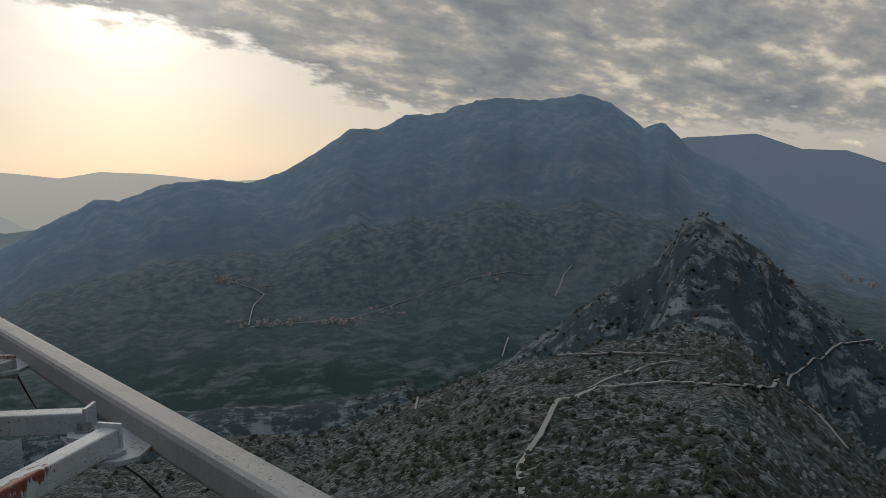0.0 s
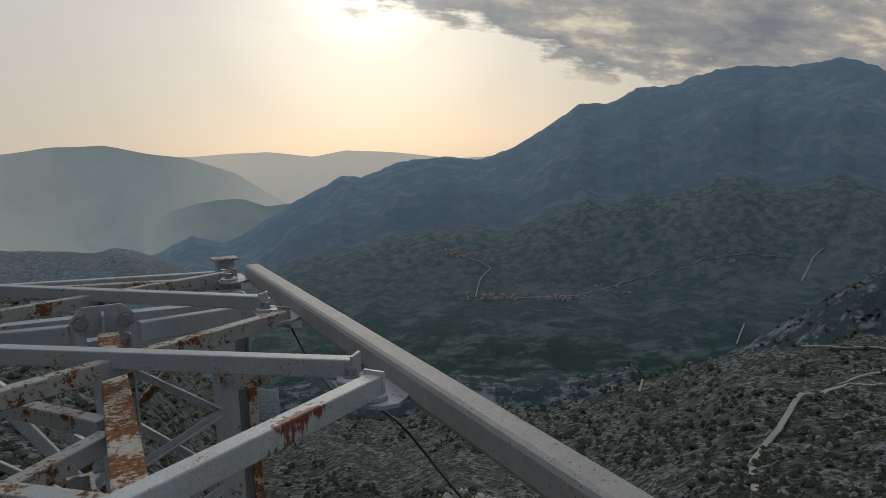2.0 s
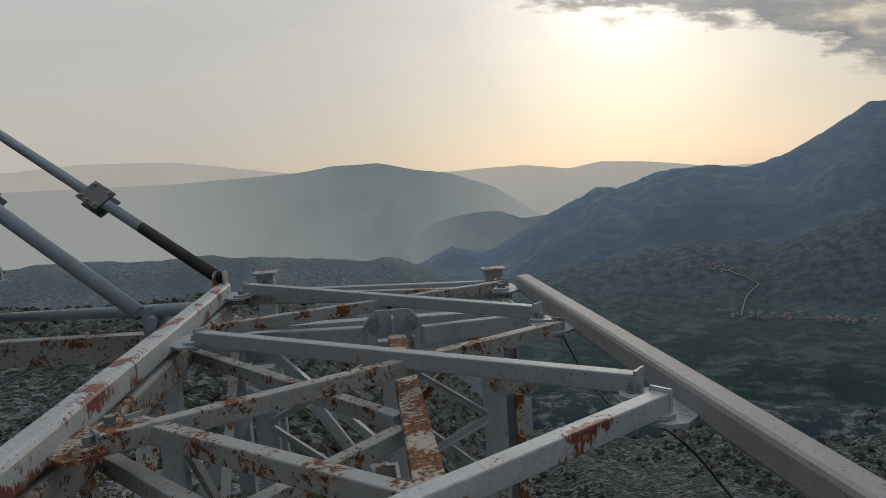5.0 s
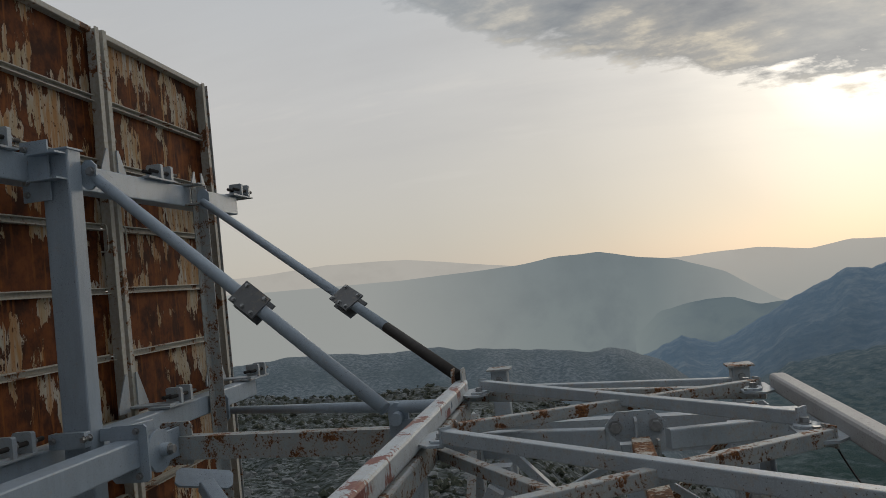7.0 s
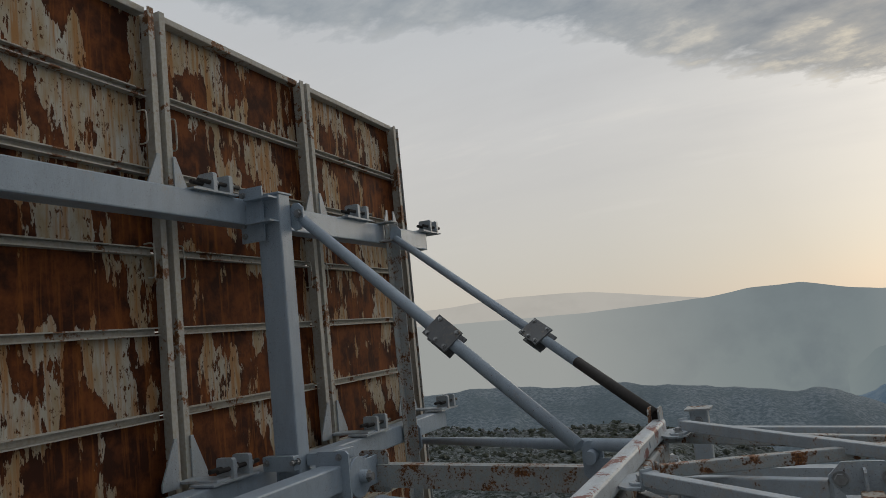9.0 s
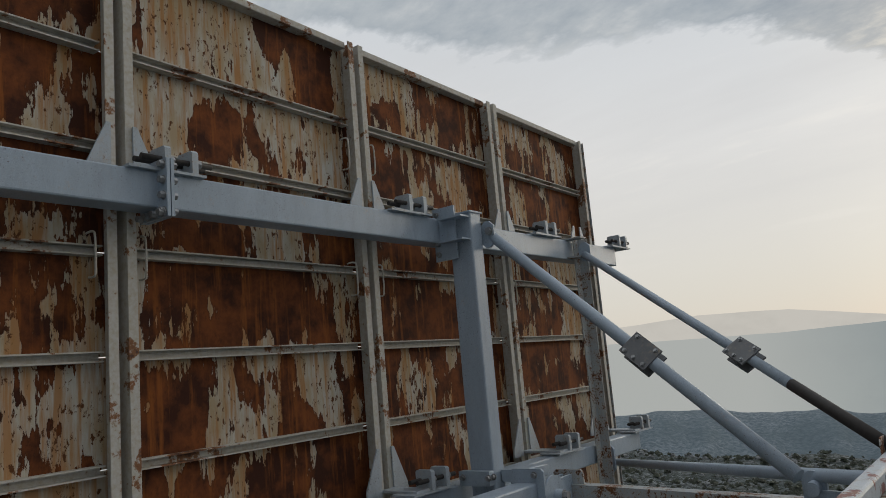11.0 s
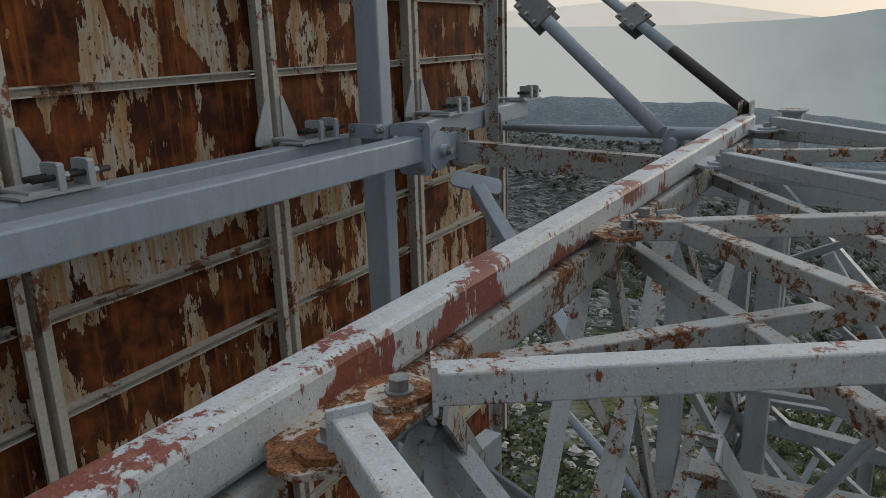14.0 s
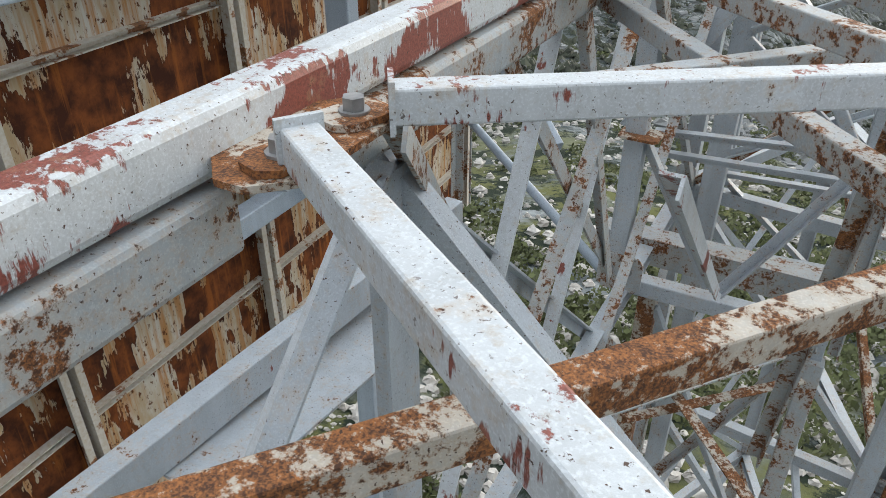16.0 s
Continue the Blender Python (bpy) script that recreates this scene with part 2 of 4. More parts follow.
def rust_sheet():
    """Sheet steel whose pale paint hangs on in torn patches over deep rust, with runs down the face."""
    m, t, b = material("rusted_sheet_with_flaking_paint")
    nd, ln = graph(t)
    v = coords(t)
    own = nd("ShaderNodeObjectInfo").outputs["Random"]
    big = noise_tex(t, coords(t, (1, 1, 0.8)), 1.9, 4, 0.5)
    torn = noise_tex(t, coords(t, (1, 1, 0.33)), 6.5, 8, 0.62)
    runs = noise_tex(t, coords(t, (1, 1, 0.07)), 17.0, 6, 0.62)
    fine = noise_tex(t, coords(t, (1, 1, 0.6)), 30.0, 7, 0.68)
    mott = noise_tex(t, v, 5.0, 7, 0.62)
    rust = mix(t, (0.172, 0.054, 0.017), (0.046, 0.016, 0.009), stepped(t, mott, 0.38, 0.60))
    rust = mix(t, rust, (0.27, 0.088, 0.020), math_node(t, "MULTIPLY", stepped(t, runs, 0.53, 0.66), 0.75))
    rust = mix(t, rust, (0.020, 0.010, 0.008), math_node(t, "MULTIPLY", stepped(t, fine, 0.54, 0.74), 0.55))
    paint = mix(t, (0.46, 0.455, 0.42), (0.36, 0.285, 0.185), stepped(t, torn, 0.40, 0.62))
    paint = mix(t, paint, (0.34, 0.165, 0.055), math_node(t, "MULTIPLY", stepped(t, runs, 0.47, 0.60), 0.85))
    paint = mix(t, paint, (0.10, 0.040, 0.016), stepped(t, fine, 0.57, 0.62))
    keep = math_node(t, "ADD", math_node(t, "MULTIPLY", big, 0.50), math_node(t, "ADD", math_node(t, "MULTIPLY", torn, 0.40), math_node(t, "MULTIPLY", runs, 0.16)))
    keep = math_node(t, "ADD", keep, math_node(t, "MULTIPLY", math_node(t, "SUBTRACT", own, 0.5), 0.08))
    mask = stepped(t, keep, 0.543, 0.547)
    rim = math_node(t, "SUBTRACT", stepped(t, keep, 0.525, 0.546), mask)
    rust = mix(t, rust, (0.032, 0.013, 0.008), math_node(t, "MULTIPLY", rim, 0.6))
    ln(mix(t, rust, paint, mask), b.inputs["Base Color"])
    b.inputs["Roughness"].default_value = 0.8
    b.inputs["Specular IOR Level"].default_value = 0.14
    bump(t, b, math_node(t, "ADD", math_node(t, "MULTIPLY", mask, 0.8), math_node(t, "MULTIPLY", fine, 0.5)), 0.6, 0.004)
    return m


SHEET = rust_sheet()


def rib_paint():
    m, t, b = material("flaking_cream_rib_paint")
    v = coords(t)
    n1 = noise_tex(t, v, 3.2, 7, 0.65)
    n2 = noise_tex(t, v, 34.0, 6, 0.65)
    s = math_node(t, "ADD", math_node(t, "MULTIPLY", n1, 0.8), math_node(t, "MULTIPLY", n2, 0.2))
    col = mix(t, (0.47, 0.465, 0.44), (0.40, 0.36, 0.29), stepped(t, n2, 0.4, 0.65))
    col = mix(t, col, (0.20, 0.085, 0.032), stepped(t, s, 0.56, 0.59))
    col = mix(t, col, (0.075, 0.032, 0.018), stepped(t, s, 0.61, 0.64))
    t.links.new(col, b.inputs["Base Color"])
    b.inputs["Roughness"].default_value = 0.7
    bump(t, b, n2, 0.3, 0.003)
    return m


RIB = rib_paint()


def distance_of(t, co):
    n = t.nodes.new("ShaderNodeVectorMath")
    n.operation = "LENGTH"
    t.links.new(co, n.inputs[0])
    return n.outputs["Value"]


def terrain_material(name, kind):
    m, t, b = material(name)
    nd, ln = graph(t)
    co = nd("ShaderNodeTexCoord").outputs["Object"]
    if kind == "near":
        sep = nd("ShaderNodeSeparateXYZ")
        ln(co, sep.inputs[0])
        away = distance_of(t, co)
        a, c = noise_tex(t, co, 0.02, 8, 0.62), noise_tex(t, co, 0.7, 10, 0.74)
        bush = noise_tex(t, co, 0.55, 8, 0.74)
        # rock tones include a slight blue tint for haze
        col = mix(t, (0.225, 0.250, 0.262), (0.050, 0.062, 0.067), stepped(t, c, 0.40, 0.60))
        # bare brown earth in places, olive turf close under the tower
        col = mix(t, col, (0.160, 0.138, 0.118), math_node(t, "MULTIPLY", stepped(t, a, 0.56, 0.64), 0.55))
        col = mix(t, col, (0.040, 0.052, 0.054), math_node(t, "MULTIPLY", stepped(t, noise_tex(t, co, 0.14, 8, 0.7), 0.46, 0.54), 0.8))
        turf = math_node(t, "MULTIPLY", stepped(t, noise_tex(t, co, 0.33, 7, 0.66), 0.42, 0.54), math_node(t, "SUBTRACT", 1.0, stepped(t, math_node(t, "DIVIDE", away, 100.0), 0.25, 0.7)))
        col = mix(t, col, (0.105, 0.112, 0.045), turf)
        col = mix(t, col, (0.018, 0.026, 0.019), stepped(t, bush, 0.49, 0.54))
        # wooded flanks of the further hill, with ribs of pale rock down the fall line
        polar = nd("ShaderNodeCombineXYZ")
        ln(math_node(t, "MULTIPLY", math_node(t, "ARCTAN2", sep.outputs[0], sep.outputs[1]), 48.0), polar.inputs[0])
        ln(math_node(t, "MULTIPLY", away, 0.011), polar.inputs[1])
        rock = math_node(t, "ADD", math_node(t, "MULTIPLY", noise_tex(t, polar.outputs[0], 0.6, 9, 0.7), 0.35), math_node(t, "MULTIPLY", noise_tex(t, co, 0.05, 10, 0.74), 0.65))
        # wood and rock both tinted blue here: distance haze put into the colour
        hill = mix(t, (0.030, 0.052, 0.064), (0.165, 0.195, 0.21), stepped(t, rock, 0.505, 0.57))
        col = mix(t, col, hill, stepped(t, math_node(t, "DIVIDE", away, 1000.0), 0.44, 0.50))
        bump(t, b, math_node(t, "ADD", c, bush), 0.45, 0.5)
    elif kind == "middle":
        a, c = noise_tex(t, co, 0.006, 9, 0.62), noise_tex(t, co, 0.045, 8, 0.72)
        bush = noise_tex(t, co, 0.02, 9, 0.72)
        col = mix(t, (0.115, 0.150, 0.155), (0.048, 0.075, 0.080), stepped(t, c, 0.35, 0.65))
        col = mix(t, col, (0.020, 0.048, 0.046), stepped(t, math_node(t, "ADD", math_node(t, "MULTIPLY", bush, 0.6), math_node(t, "MULTIPLY", a, 0.4)), 0.43, 0.51))
        bump(t, b, math_node(t, "ADD", c, bush), 0.5, 7.0)
        # further out wood gives way to rock, blued and paled as painted haze
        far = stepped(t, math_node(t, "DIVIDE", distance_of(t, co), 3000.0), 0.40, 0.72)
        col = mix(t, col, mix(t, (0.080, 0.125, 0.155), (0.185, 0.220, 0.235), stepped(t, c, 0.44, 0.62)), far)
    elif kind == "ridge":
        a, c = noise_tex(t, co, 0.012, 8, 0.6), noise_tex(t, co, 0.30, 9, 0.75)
        # karst colours lightened and blued, standing in for haze before the ridge
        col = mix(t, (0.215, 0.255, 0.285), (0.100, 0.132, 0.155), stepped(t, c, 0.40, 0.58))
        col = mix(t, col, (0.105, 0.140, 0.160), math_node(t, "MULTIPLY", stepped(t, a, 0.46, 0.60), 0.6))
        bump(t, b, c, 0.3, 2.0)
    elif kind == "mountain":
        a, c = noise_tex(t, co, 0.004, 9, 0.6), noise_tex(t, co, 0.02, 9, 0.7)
        # base colours shifted towards blue to imitate haze
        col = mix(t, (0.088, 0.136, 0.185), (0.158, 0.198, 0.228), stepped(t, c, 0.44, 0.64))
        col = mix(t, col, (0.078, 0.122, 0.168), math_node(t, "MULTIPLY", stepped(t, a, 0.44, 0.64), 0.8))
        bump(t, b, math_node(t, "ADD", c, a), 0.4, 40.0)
        # far mountain as backdrop of the view: emission growing with distance imitates haze
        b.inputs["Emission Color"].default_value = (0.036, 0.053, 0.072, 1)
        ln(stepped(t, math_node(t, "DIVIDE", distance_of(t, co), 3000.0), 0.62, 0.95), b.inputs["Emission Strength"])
    ln(col, b.inputs["Base Color"])
    b.inputs["Roughness"].default_value = 0.95
    b.inputs["Specular IOR Level"].default_value = 0.1
    return m


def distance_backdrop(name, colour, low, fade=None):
    """A far range as a plain backdrop: its haze is painted as emission, paler towards the plain at its foot."""
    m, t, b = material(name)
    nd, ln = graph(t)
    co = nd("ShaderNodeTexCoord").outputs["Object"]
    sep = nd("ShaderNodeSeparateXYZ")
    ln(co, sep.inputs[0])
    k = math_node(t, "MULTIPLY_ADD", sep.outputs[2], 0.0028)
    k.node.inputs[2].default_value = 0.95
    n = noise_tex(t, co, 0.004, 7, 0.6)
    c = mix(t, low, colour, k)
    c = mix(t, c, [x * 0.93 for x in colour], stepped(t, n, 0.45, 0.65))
    if fade:       # paints more haze colour over the ends of the range
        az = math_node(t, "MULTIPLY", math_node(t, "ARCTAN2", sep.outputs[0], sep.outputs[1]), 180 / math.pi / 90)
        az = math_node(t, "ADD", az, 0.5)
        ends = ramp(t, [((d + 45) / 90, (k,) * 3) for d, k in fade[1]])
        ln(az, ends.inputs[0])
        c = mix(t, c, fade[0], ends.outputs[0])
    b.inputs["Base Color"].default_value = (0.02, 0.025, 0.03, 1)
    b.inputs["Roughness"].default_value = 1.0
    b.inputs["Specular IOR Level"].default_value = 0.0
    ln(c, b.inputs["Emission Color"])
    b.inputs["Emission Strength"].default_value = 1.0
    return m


SCRUB_GREEN = (0.105, 0.125, 0.045)
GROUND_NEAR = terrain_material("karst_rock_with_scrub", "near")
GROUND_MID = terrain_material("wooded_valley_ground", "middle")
GROUND_MOUNT = terrain_material("haze_painted_blue_mountain", "mountain")
GROUND_RIDGE = terrain_material("haze_paled_karst_ridge", "ridge")
# haze and blue shade of each range are put into its glow colours
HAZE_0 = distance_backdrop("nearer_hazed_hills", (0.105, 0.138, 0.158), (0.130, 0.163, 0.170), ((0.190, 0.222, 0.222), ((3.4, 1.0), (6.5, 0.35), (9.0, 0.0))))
HAZE_R = distance_backdrop("painted_blue_haze_range", (0.092, 0.122, 0.162), (0.075, 0.105, 0.150))
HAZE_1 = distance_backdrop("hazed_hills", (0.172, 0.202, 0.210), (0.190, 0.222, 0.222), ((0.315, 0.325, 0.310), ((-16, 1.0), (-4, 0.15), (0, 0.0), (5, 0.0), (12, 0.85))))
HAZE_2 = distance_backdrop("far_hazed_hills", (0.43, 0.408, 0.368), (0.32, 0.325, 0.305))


# ---------------------------------------------------------------- terrain: one sheet out to the horizon
def prof(az, pts, default):
    xs = [p[0] for p in pts]
    ys = [p[1] for p in pts]
    return float(np.interp(az, xs, ys, left=default, right=default))


MAIN = [(0, -8.5), (2.5, -7.4), (6.6, -5.7), (8.9, -6.4), (12, -4.9), (14, -3.8), (17.8, -1.85), (19.2, -2.05), (21.9, -1.15), (23, -0.9), (25.8, -0.75), (27.9, -1.1), (30.6, -0.35), (33.2, 1.05), (35.8, 2.7), (37.9, 2.65), (40, 3.7), (42.6, 3.75), (43.9, 4.3), (46.4, 4.7), (48.5, 4.6), (50.2, 4.45), (53.1, 4.8), (55.2, 4.1), (57.6, 2.2), (59, 2.6), (61.1, 0.3), (63.8, -1), (67.5, -3.6), (73.3, -6.5), (85, -9)]
BACK_R = [(57, 0.4), (60.5, 1.4), (65.2, 1.5), (68.1, 0.35), (70.8, 0.2), (73.1, -0.7), (90, -1.5)]
HILL = [(44, -17), (47.4, -14.8), (50, -13), (54.3, -10), (58.4, -7.5), (60.4, -4.5), (61.6, -3.8), (63.5, -4.8), (65.8, -6.6), (68.4, -9.6), (71.2, -11.7), (76, -13.5)]
NEAR = [(-60, -7.5), (-30, -7), (-5, -9), (2, -13), (10, -20), (20, -21), (26, -19.6), (32, -20), (38.4, -18.4), (45.2, -15.9), (49.6, -14.8), (56, -14.3), (63.3, -13.8), (67, -16), (74, -21), (90, -22)]
LEFT = [(-60, -4.6), (-24.7, -5.25), (-21.2, -5.0), (-18.9, -5.15), (-15, -5.45), (-11.6, -5.55), (-5.7, -6.15), (-2.1, -6.75), (1.3, -7.2), (5, -8.5), (10, -13)]
MID = [(3, -7.5), (5.2, -4.55), (7.8, -3.5), (10.4, -3.25), (12.1, -3.9), (14, -3.8), (20, -5)]
FAR_A = [(-60, 0.3), (-25, 0.6), (-14.5, 0.4), (-8, 0.5), (-4.8, 0.6), (-2, 0.95), (1.4, 1.0), (4.1, 0.35), (6.8, -0.1), (10.1, -1.4), (13.4, -3.7), (20, -5)]
FAR_B = [(-60, 1.4), (-25.3, 1.75), (-19.2, 2.15), (-13.2, 1.95), (-8.8, 1.2), (-4, 0.4), (7.2, 0.0), (12.3, 0.1), (15.7, -0.4), (18.2, 0.0), (21.7, -0.3), (26, -0.9), (60, -1)]
RADII = [0, 2, 4, 6, 8, 10, 12, 14, 17, 20, 24, 28, 33, 39, 46, 54, 63, 74, 86, 100, 115, 130, 145, 160, 180, 200, 220, 240, 260, 280, 300, 320, 345, 370, 400, 430, 460, 490, 520, 550, 580, 620, 660, 690, 720, 760, 800, 850, 900, 960, 1030, 1100, 1170, 1250, 1330, 1410, 1500, 1590, 1680, 1780, 1880, 1980, 2080, 2180, 2280, 2380, 2480, 2570, 2650, 2720, 2780, 2820, 2860, 2920, 3000, 3100, 3200, 3300, 3400, 3550, 3700, 3800, 3900, 4000, 4100, 4200, 4300, 4400, 4550, 4750]
EYE_Z = 0.55
BASE_Z = -9.0


def crest(az, pts, dist, default):
    return EYE_Z + dist * math.tan(radians(prof(az, pts, default)))


def controls(az):
    n = crest(az, NEAR, 300, -22)
    hl = crest(az, HILL, 720, -20) if 40 < az < 100 else crest(az, LEFT, 620, -20)
    hl = max(hl, -330)
    valley = -330.0 if az > 3 else -300.0
    mn = crest(az, MAIN, 2820, -9.5) + 6.5 * noise.noise(Vector((az * 1.7, 0.5, 0.5))) + 3.5 * noise.noise(Vector((az * 4.5, 1.5, 0.5)))
    rb = crest(az, BACK_R, 3300, -5) if az > 50 else crest(az, MID, 3300, -7.5)
    fa = crest(az, FAR_A, 3900, -4)
    fb = crest(az, FAR_B, 4300, -3)
    foot = min(hl, valley)
    return [(0, BASE_Z), (8, BASE_Z - 0.3), (30, BASE_Z - 5), (100, 0.45 * n - 12), (300, n), (470, min(n, hl) - 40), (700, hl), (1000, 0.6 * foot + 0.4 * hl - 40), (1200, foot), (1600, valley + 8), (2100, valley * 0.55 + mn * 0.45 - 30), (2500, 0.2 * valley + 0.8 * mn - 30), (2820, mn), (3050, min(mn, rb) - 90),
            (3300, rb), (3600, min(rb, fa) - 70), (3900, fa), (4100, min(fa, fb) - 40), (4300, fb), (4750, fb - 140)]


def ground_height(az, r, con=None):
    con = con or controls(az)
    xs, ys = [c[0] for c in con], [c[1] for c in con]
    i = min(max(int(np.searchsorted(xs, r)) - 1, 0), len(xs) - 2)
    u = min(max((r - xs[i]) / (xs[i + 1] - xs[i]), 0), 1)
    s = u * u * (3 - 2 * u) if r > 250 else u
    z = ys[i] + (ys[i + 1] - ys[i]) * s
    x, y = r * math.sin(radians(az)), r * math.cos(radians(az))
    amp = 0.25 if r < 30 else min((0.018 if r < 1000 else 0.0075) * r + 0.1, 38)
    wl = 3.0 if r < 30 else 14 + r * 0.11
    near_crest = min(abs(r - c) for c in (300, 700, 2820, 3300, 3900, 4300)) / max(r, 1)
    damp = min(1.0, 0.12 + near_crest * 8) if r > 200 else 1.0
    z += amp * damp * (noise.fractal(Vector((x / wl, y / wl, 3.3)), 0.9, 2.1, 5) * 1.3)
    if 1750 < r < 2790:      # gullies that run down the mountain's face
        g = math.sin(math.pi * (r - 1750) / 1040)
        z -= 34 * g * abs(noise.noise(Vector((az * 0.33, r * 0.0011, 4.0)))) + 12 * g * abs(noise.noise(Vector((az * 1.1, r * 0.003, 7.0))))
    if 470 < r < 700 and az > 40:
        z -= 26 * math.sin(math.pi * (r - 470) / 230) * abs(noise.noise(Vector((az * 0.5, r * 0.006, 2.0))))
    if r > 40:
        z += amp * damp * 0.9 * (abs(noise.noise(Vector((x / wl * 1.7, y / wl * 1.7, 9.1)))) - 0.25)
    return z


def azimuths():
    a, out = -180.0, []
    while a < 180 - 1e-6:
        out.append(a)
        a += 0.3 if -34 <= a < 80 else 3.0
    return out


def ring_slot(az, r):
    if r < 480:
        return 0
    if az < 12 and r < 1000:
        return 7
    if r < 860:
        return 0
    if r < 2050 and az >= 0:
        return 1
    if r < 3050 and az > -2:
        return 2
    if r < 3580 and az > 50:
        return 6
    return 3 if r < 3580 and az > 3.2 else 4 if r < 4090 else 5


def build_ground():
    azs = azimuths()
    verts, faces, slots = [], [], []
    cx, cy = 0.75, -3.9
    for a in azs:
        con = controls(a)
        for r in RADII[1:]:
            verts.append((cx + r * math.sin(radians(a)), cy + r * math.cos(radians(a)), ground_height(a, r, con)))
    verts.append((cx, cy, BASE_Z))
    centre, nr = len(verts) - 1, len(RADII) - 1
    for i in range(len(azs)):
        j = (i + 1) % len(azs)
        faces.append((centre, j * nr, i * nr))
        slots.append(0)
        for k in range(nr - 1):
            faces.append((i * nr + k, j * nr + k, j * nr + k + 1, i * nr + k + 1))
            r = RADII[k + 1]
            slots.append(ring_slot(azs[i], r))
    me = bpy.data.meshes.new("ground")
    me.from_pydata(verts, [], faces)
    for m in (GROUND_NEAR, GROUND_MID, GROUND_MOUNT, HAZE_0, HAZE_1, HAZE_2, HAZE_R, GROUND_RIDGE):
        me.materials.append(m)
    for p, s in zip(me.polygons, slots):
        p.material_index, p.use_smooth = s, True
    me.validate()
    ob = new("ground", me)
    if sum(p.normal.z for p in me.polygons[:200]) < 0:
        me.flip_normals()
    return tagged(ob, "rocky karst slopes, wooded valley and hazy blue mountains", "ground", kind="structure")


build_ground()


# ---------------------------------------------------------------- steel helpers
def part(name, bm, mat, parent=None, label=""):
    me = bpy.data.meshes.new(name)
    bm.to_mesh(me)
    bm.free()
    me.materials.append(mat)
    ob = new(name, me)
    if parent is not None:
        ob.parent = parent
        ob.matrix_parent_inverse = Matrix.Identity(4)
        ob.matrix_basis = Matrix.Translation(-thing_base(parent))
    if label:
        ob["label"] = label
    return ob


def thing_base(ob):
    v = Vector((0, 0, 0))
    while ob is not None:
        v = v + ob.location
        ob = ob.parent
    return v


def thing(name, base, label, category, group="", kind=""):
    ob = new(name)
    ob.empty_display_size = 0.2
    ob.location = base
    return tagged(ob, label, category, group, kind)


def axes_for(a, b, up):
    d = (b - a).normalized()
    u = Vector(up)
    if abs(d.dot(u)) > 0.97:
        u = Vector((0, 1, 0)) if abs(d.y) < 0.9 else Vector((1, 0, 0))
    s = d.cross(u).normalized()
    return d, s, s.cross(d).normalized()


def sweep(bm, a, b, section, up=(0, 0, 1)):
    """A closed outline in (side, up) swept from a to b."""
    a, b = Vector(a), Vector(b)
    d, s, u = axes_for(a, b, up)
    ra = [bm.verts.new(a + s * x + u * y) for x, y in section]
    rb = [bm.verts.new(b + s * x + u * y) for x, y in section]
    n = len(section)
    for i in range(n):
        bm.faces.new((ra[i], ra[(i + 1) % n], rb[(i + 1) % n], rb[i]))
    bm.faces.new(ra[::-1])
    bm.faces.new(rb)
    bmesh.ops.recalc_face_normals(bm, faces=bm.faces)


def box_section(w, h, c=0.006):
    x, y = w / 2, h / 2
    c = min(c, x * 0.4, y * 0.4)
    k = c * 0.3
    return [(-x + c, -y), (x - c, -y), (x - k, -y + k), (x, -y + c), (x, y - c), (x - k, y - k), (x - c, y), (-x + c, y), (-x + k, y - k), (-x, y - c), (-x, -y + c), (-x + k, -y + k)]


def angle_section(w, h, t=0.008):
    x, y = w / 2, h / 2
    return [(-x, y), (-x, y - t), (x - t, y - t), (x - t, -y), (x, -y), (x, y)]


def channel_section(w, h, t=0.008):
    """A channel, open towards the minus side."""
    x, y = w / 2, h / 2
    return [(-x, y), (-x, y - t), (x - t, y - t), (x - t, -y + t), (-x, -y + t), (-x, -y), (x, -y), (x, y)]


def beam(name, a, b, w, h, mat, parent, shape="box", up=(0, 0, 1), c=0.006, label=""):
    bm = bmesh.new()
    sec = {"box": box_section(w, h, c), "angle": angle_section(w, h), "angle2": [(-x, y) for x, y in angle_section(w, h)][::-1], "channel": channel_section(w, h), "channel2": [(-x, y) for x, y in channel_section(w, h)][::-1]}[shape]
    sweep(bm, a, b, sec, up)
    return part(name, bm, mat, parent, label)


def tube(name, a, b, r, mat, parent, n=16, label=""):
    bm = bmesh.new()
    sweep(bm, a, b, [(r * math.cos(2 * math.pi * i / n), r * math.sin(2 * math.pi * i / n)) for i in range(n)])
    ob = part(name, bm, mat, parent, label)
    for p in ob.data.polygons:
        p.use_smooth = len(p.vertices) == 4
    return ob


def plate(name, centre, normal, along, length, width, thick, mat, parent, cut=0.0, label=""):
    """A flat plate with clipped corners."""
    n = Vector(normal).normalized()
    x = (Vector(along) - n * Vector(along).dot(n)).normalized()
    y = n.cross(x)
    l, w, k = length / 2, width / 2, min(cut, length * 0.45, width * 0.45)
    pts = [(-l + k, -w), (l - k, -w), (l, -w + k), (l, w - k), (l - k, w), (-l + k, w), (-l, w - k), (-l, -w + k)] if k > 0 else [(-l, -w), (l, -w), (l, w), (-l, w)]
    bm = bmesh.new()
    c = Vector(centre)
    lo = [bm.verts.new(c + x * p + y * q - n * thick / 2) for p, q in pts]
    hi = [bm.verts.new(c + x * p + y * q + n * thick / 2) for p, q in pts]
    m = len(pts)
    bm.faces.new(lo[::-1]), bm.faces.new(hi)
    for i in range(m):
        bm.faces.new((lo[i], lo[(i + 1) % m], hi[(i + 1) % m], hi[i]))
    return part(name, bm, mat, parent, label)


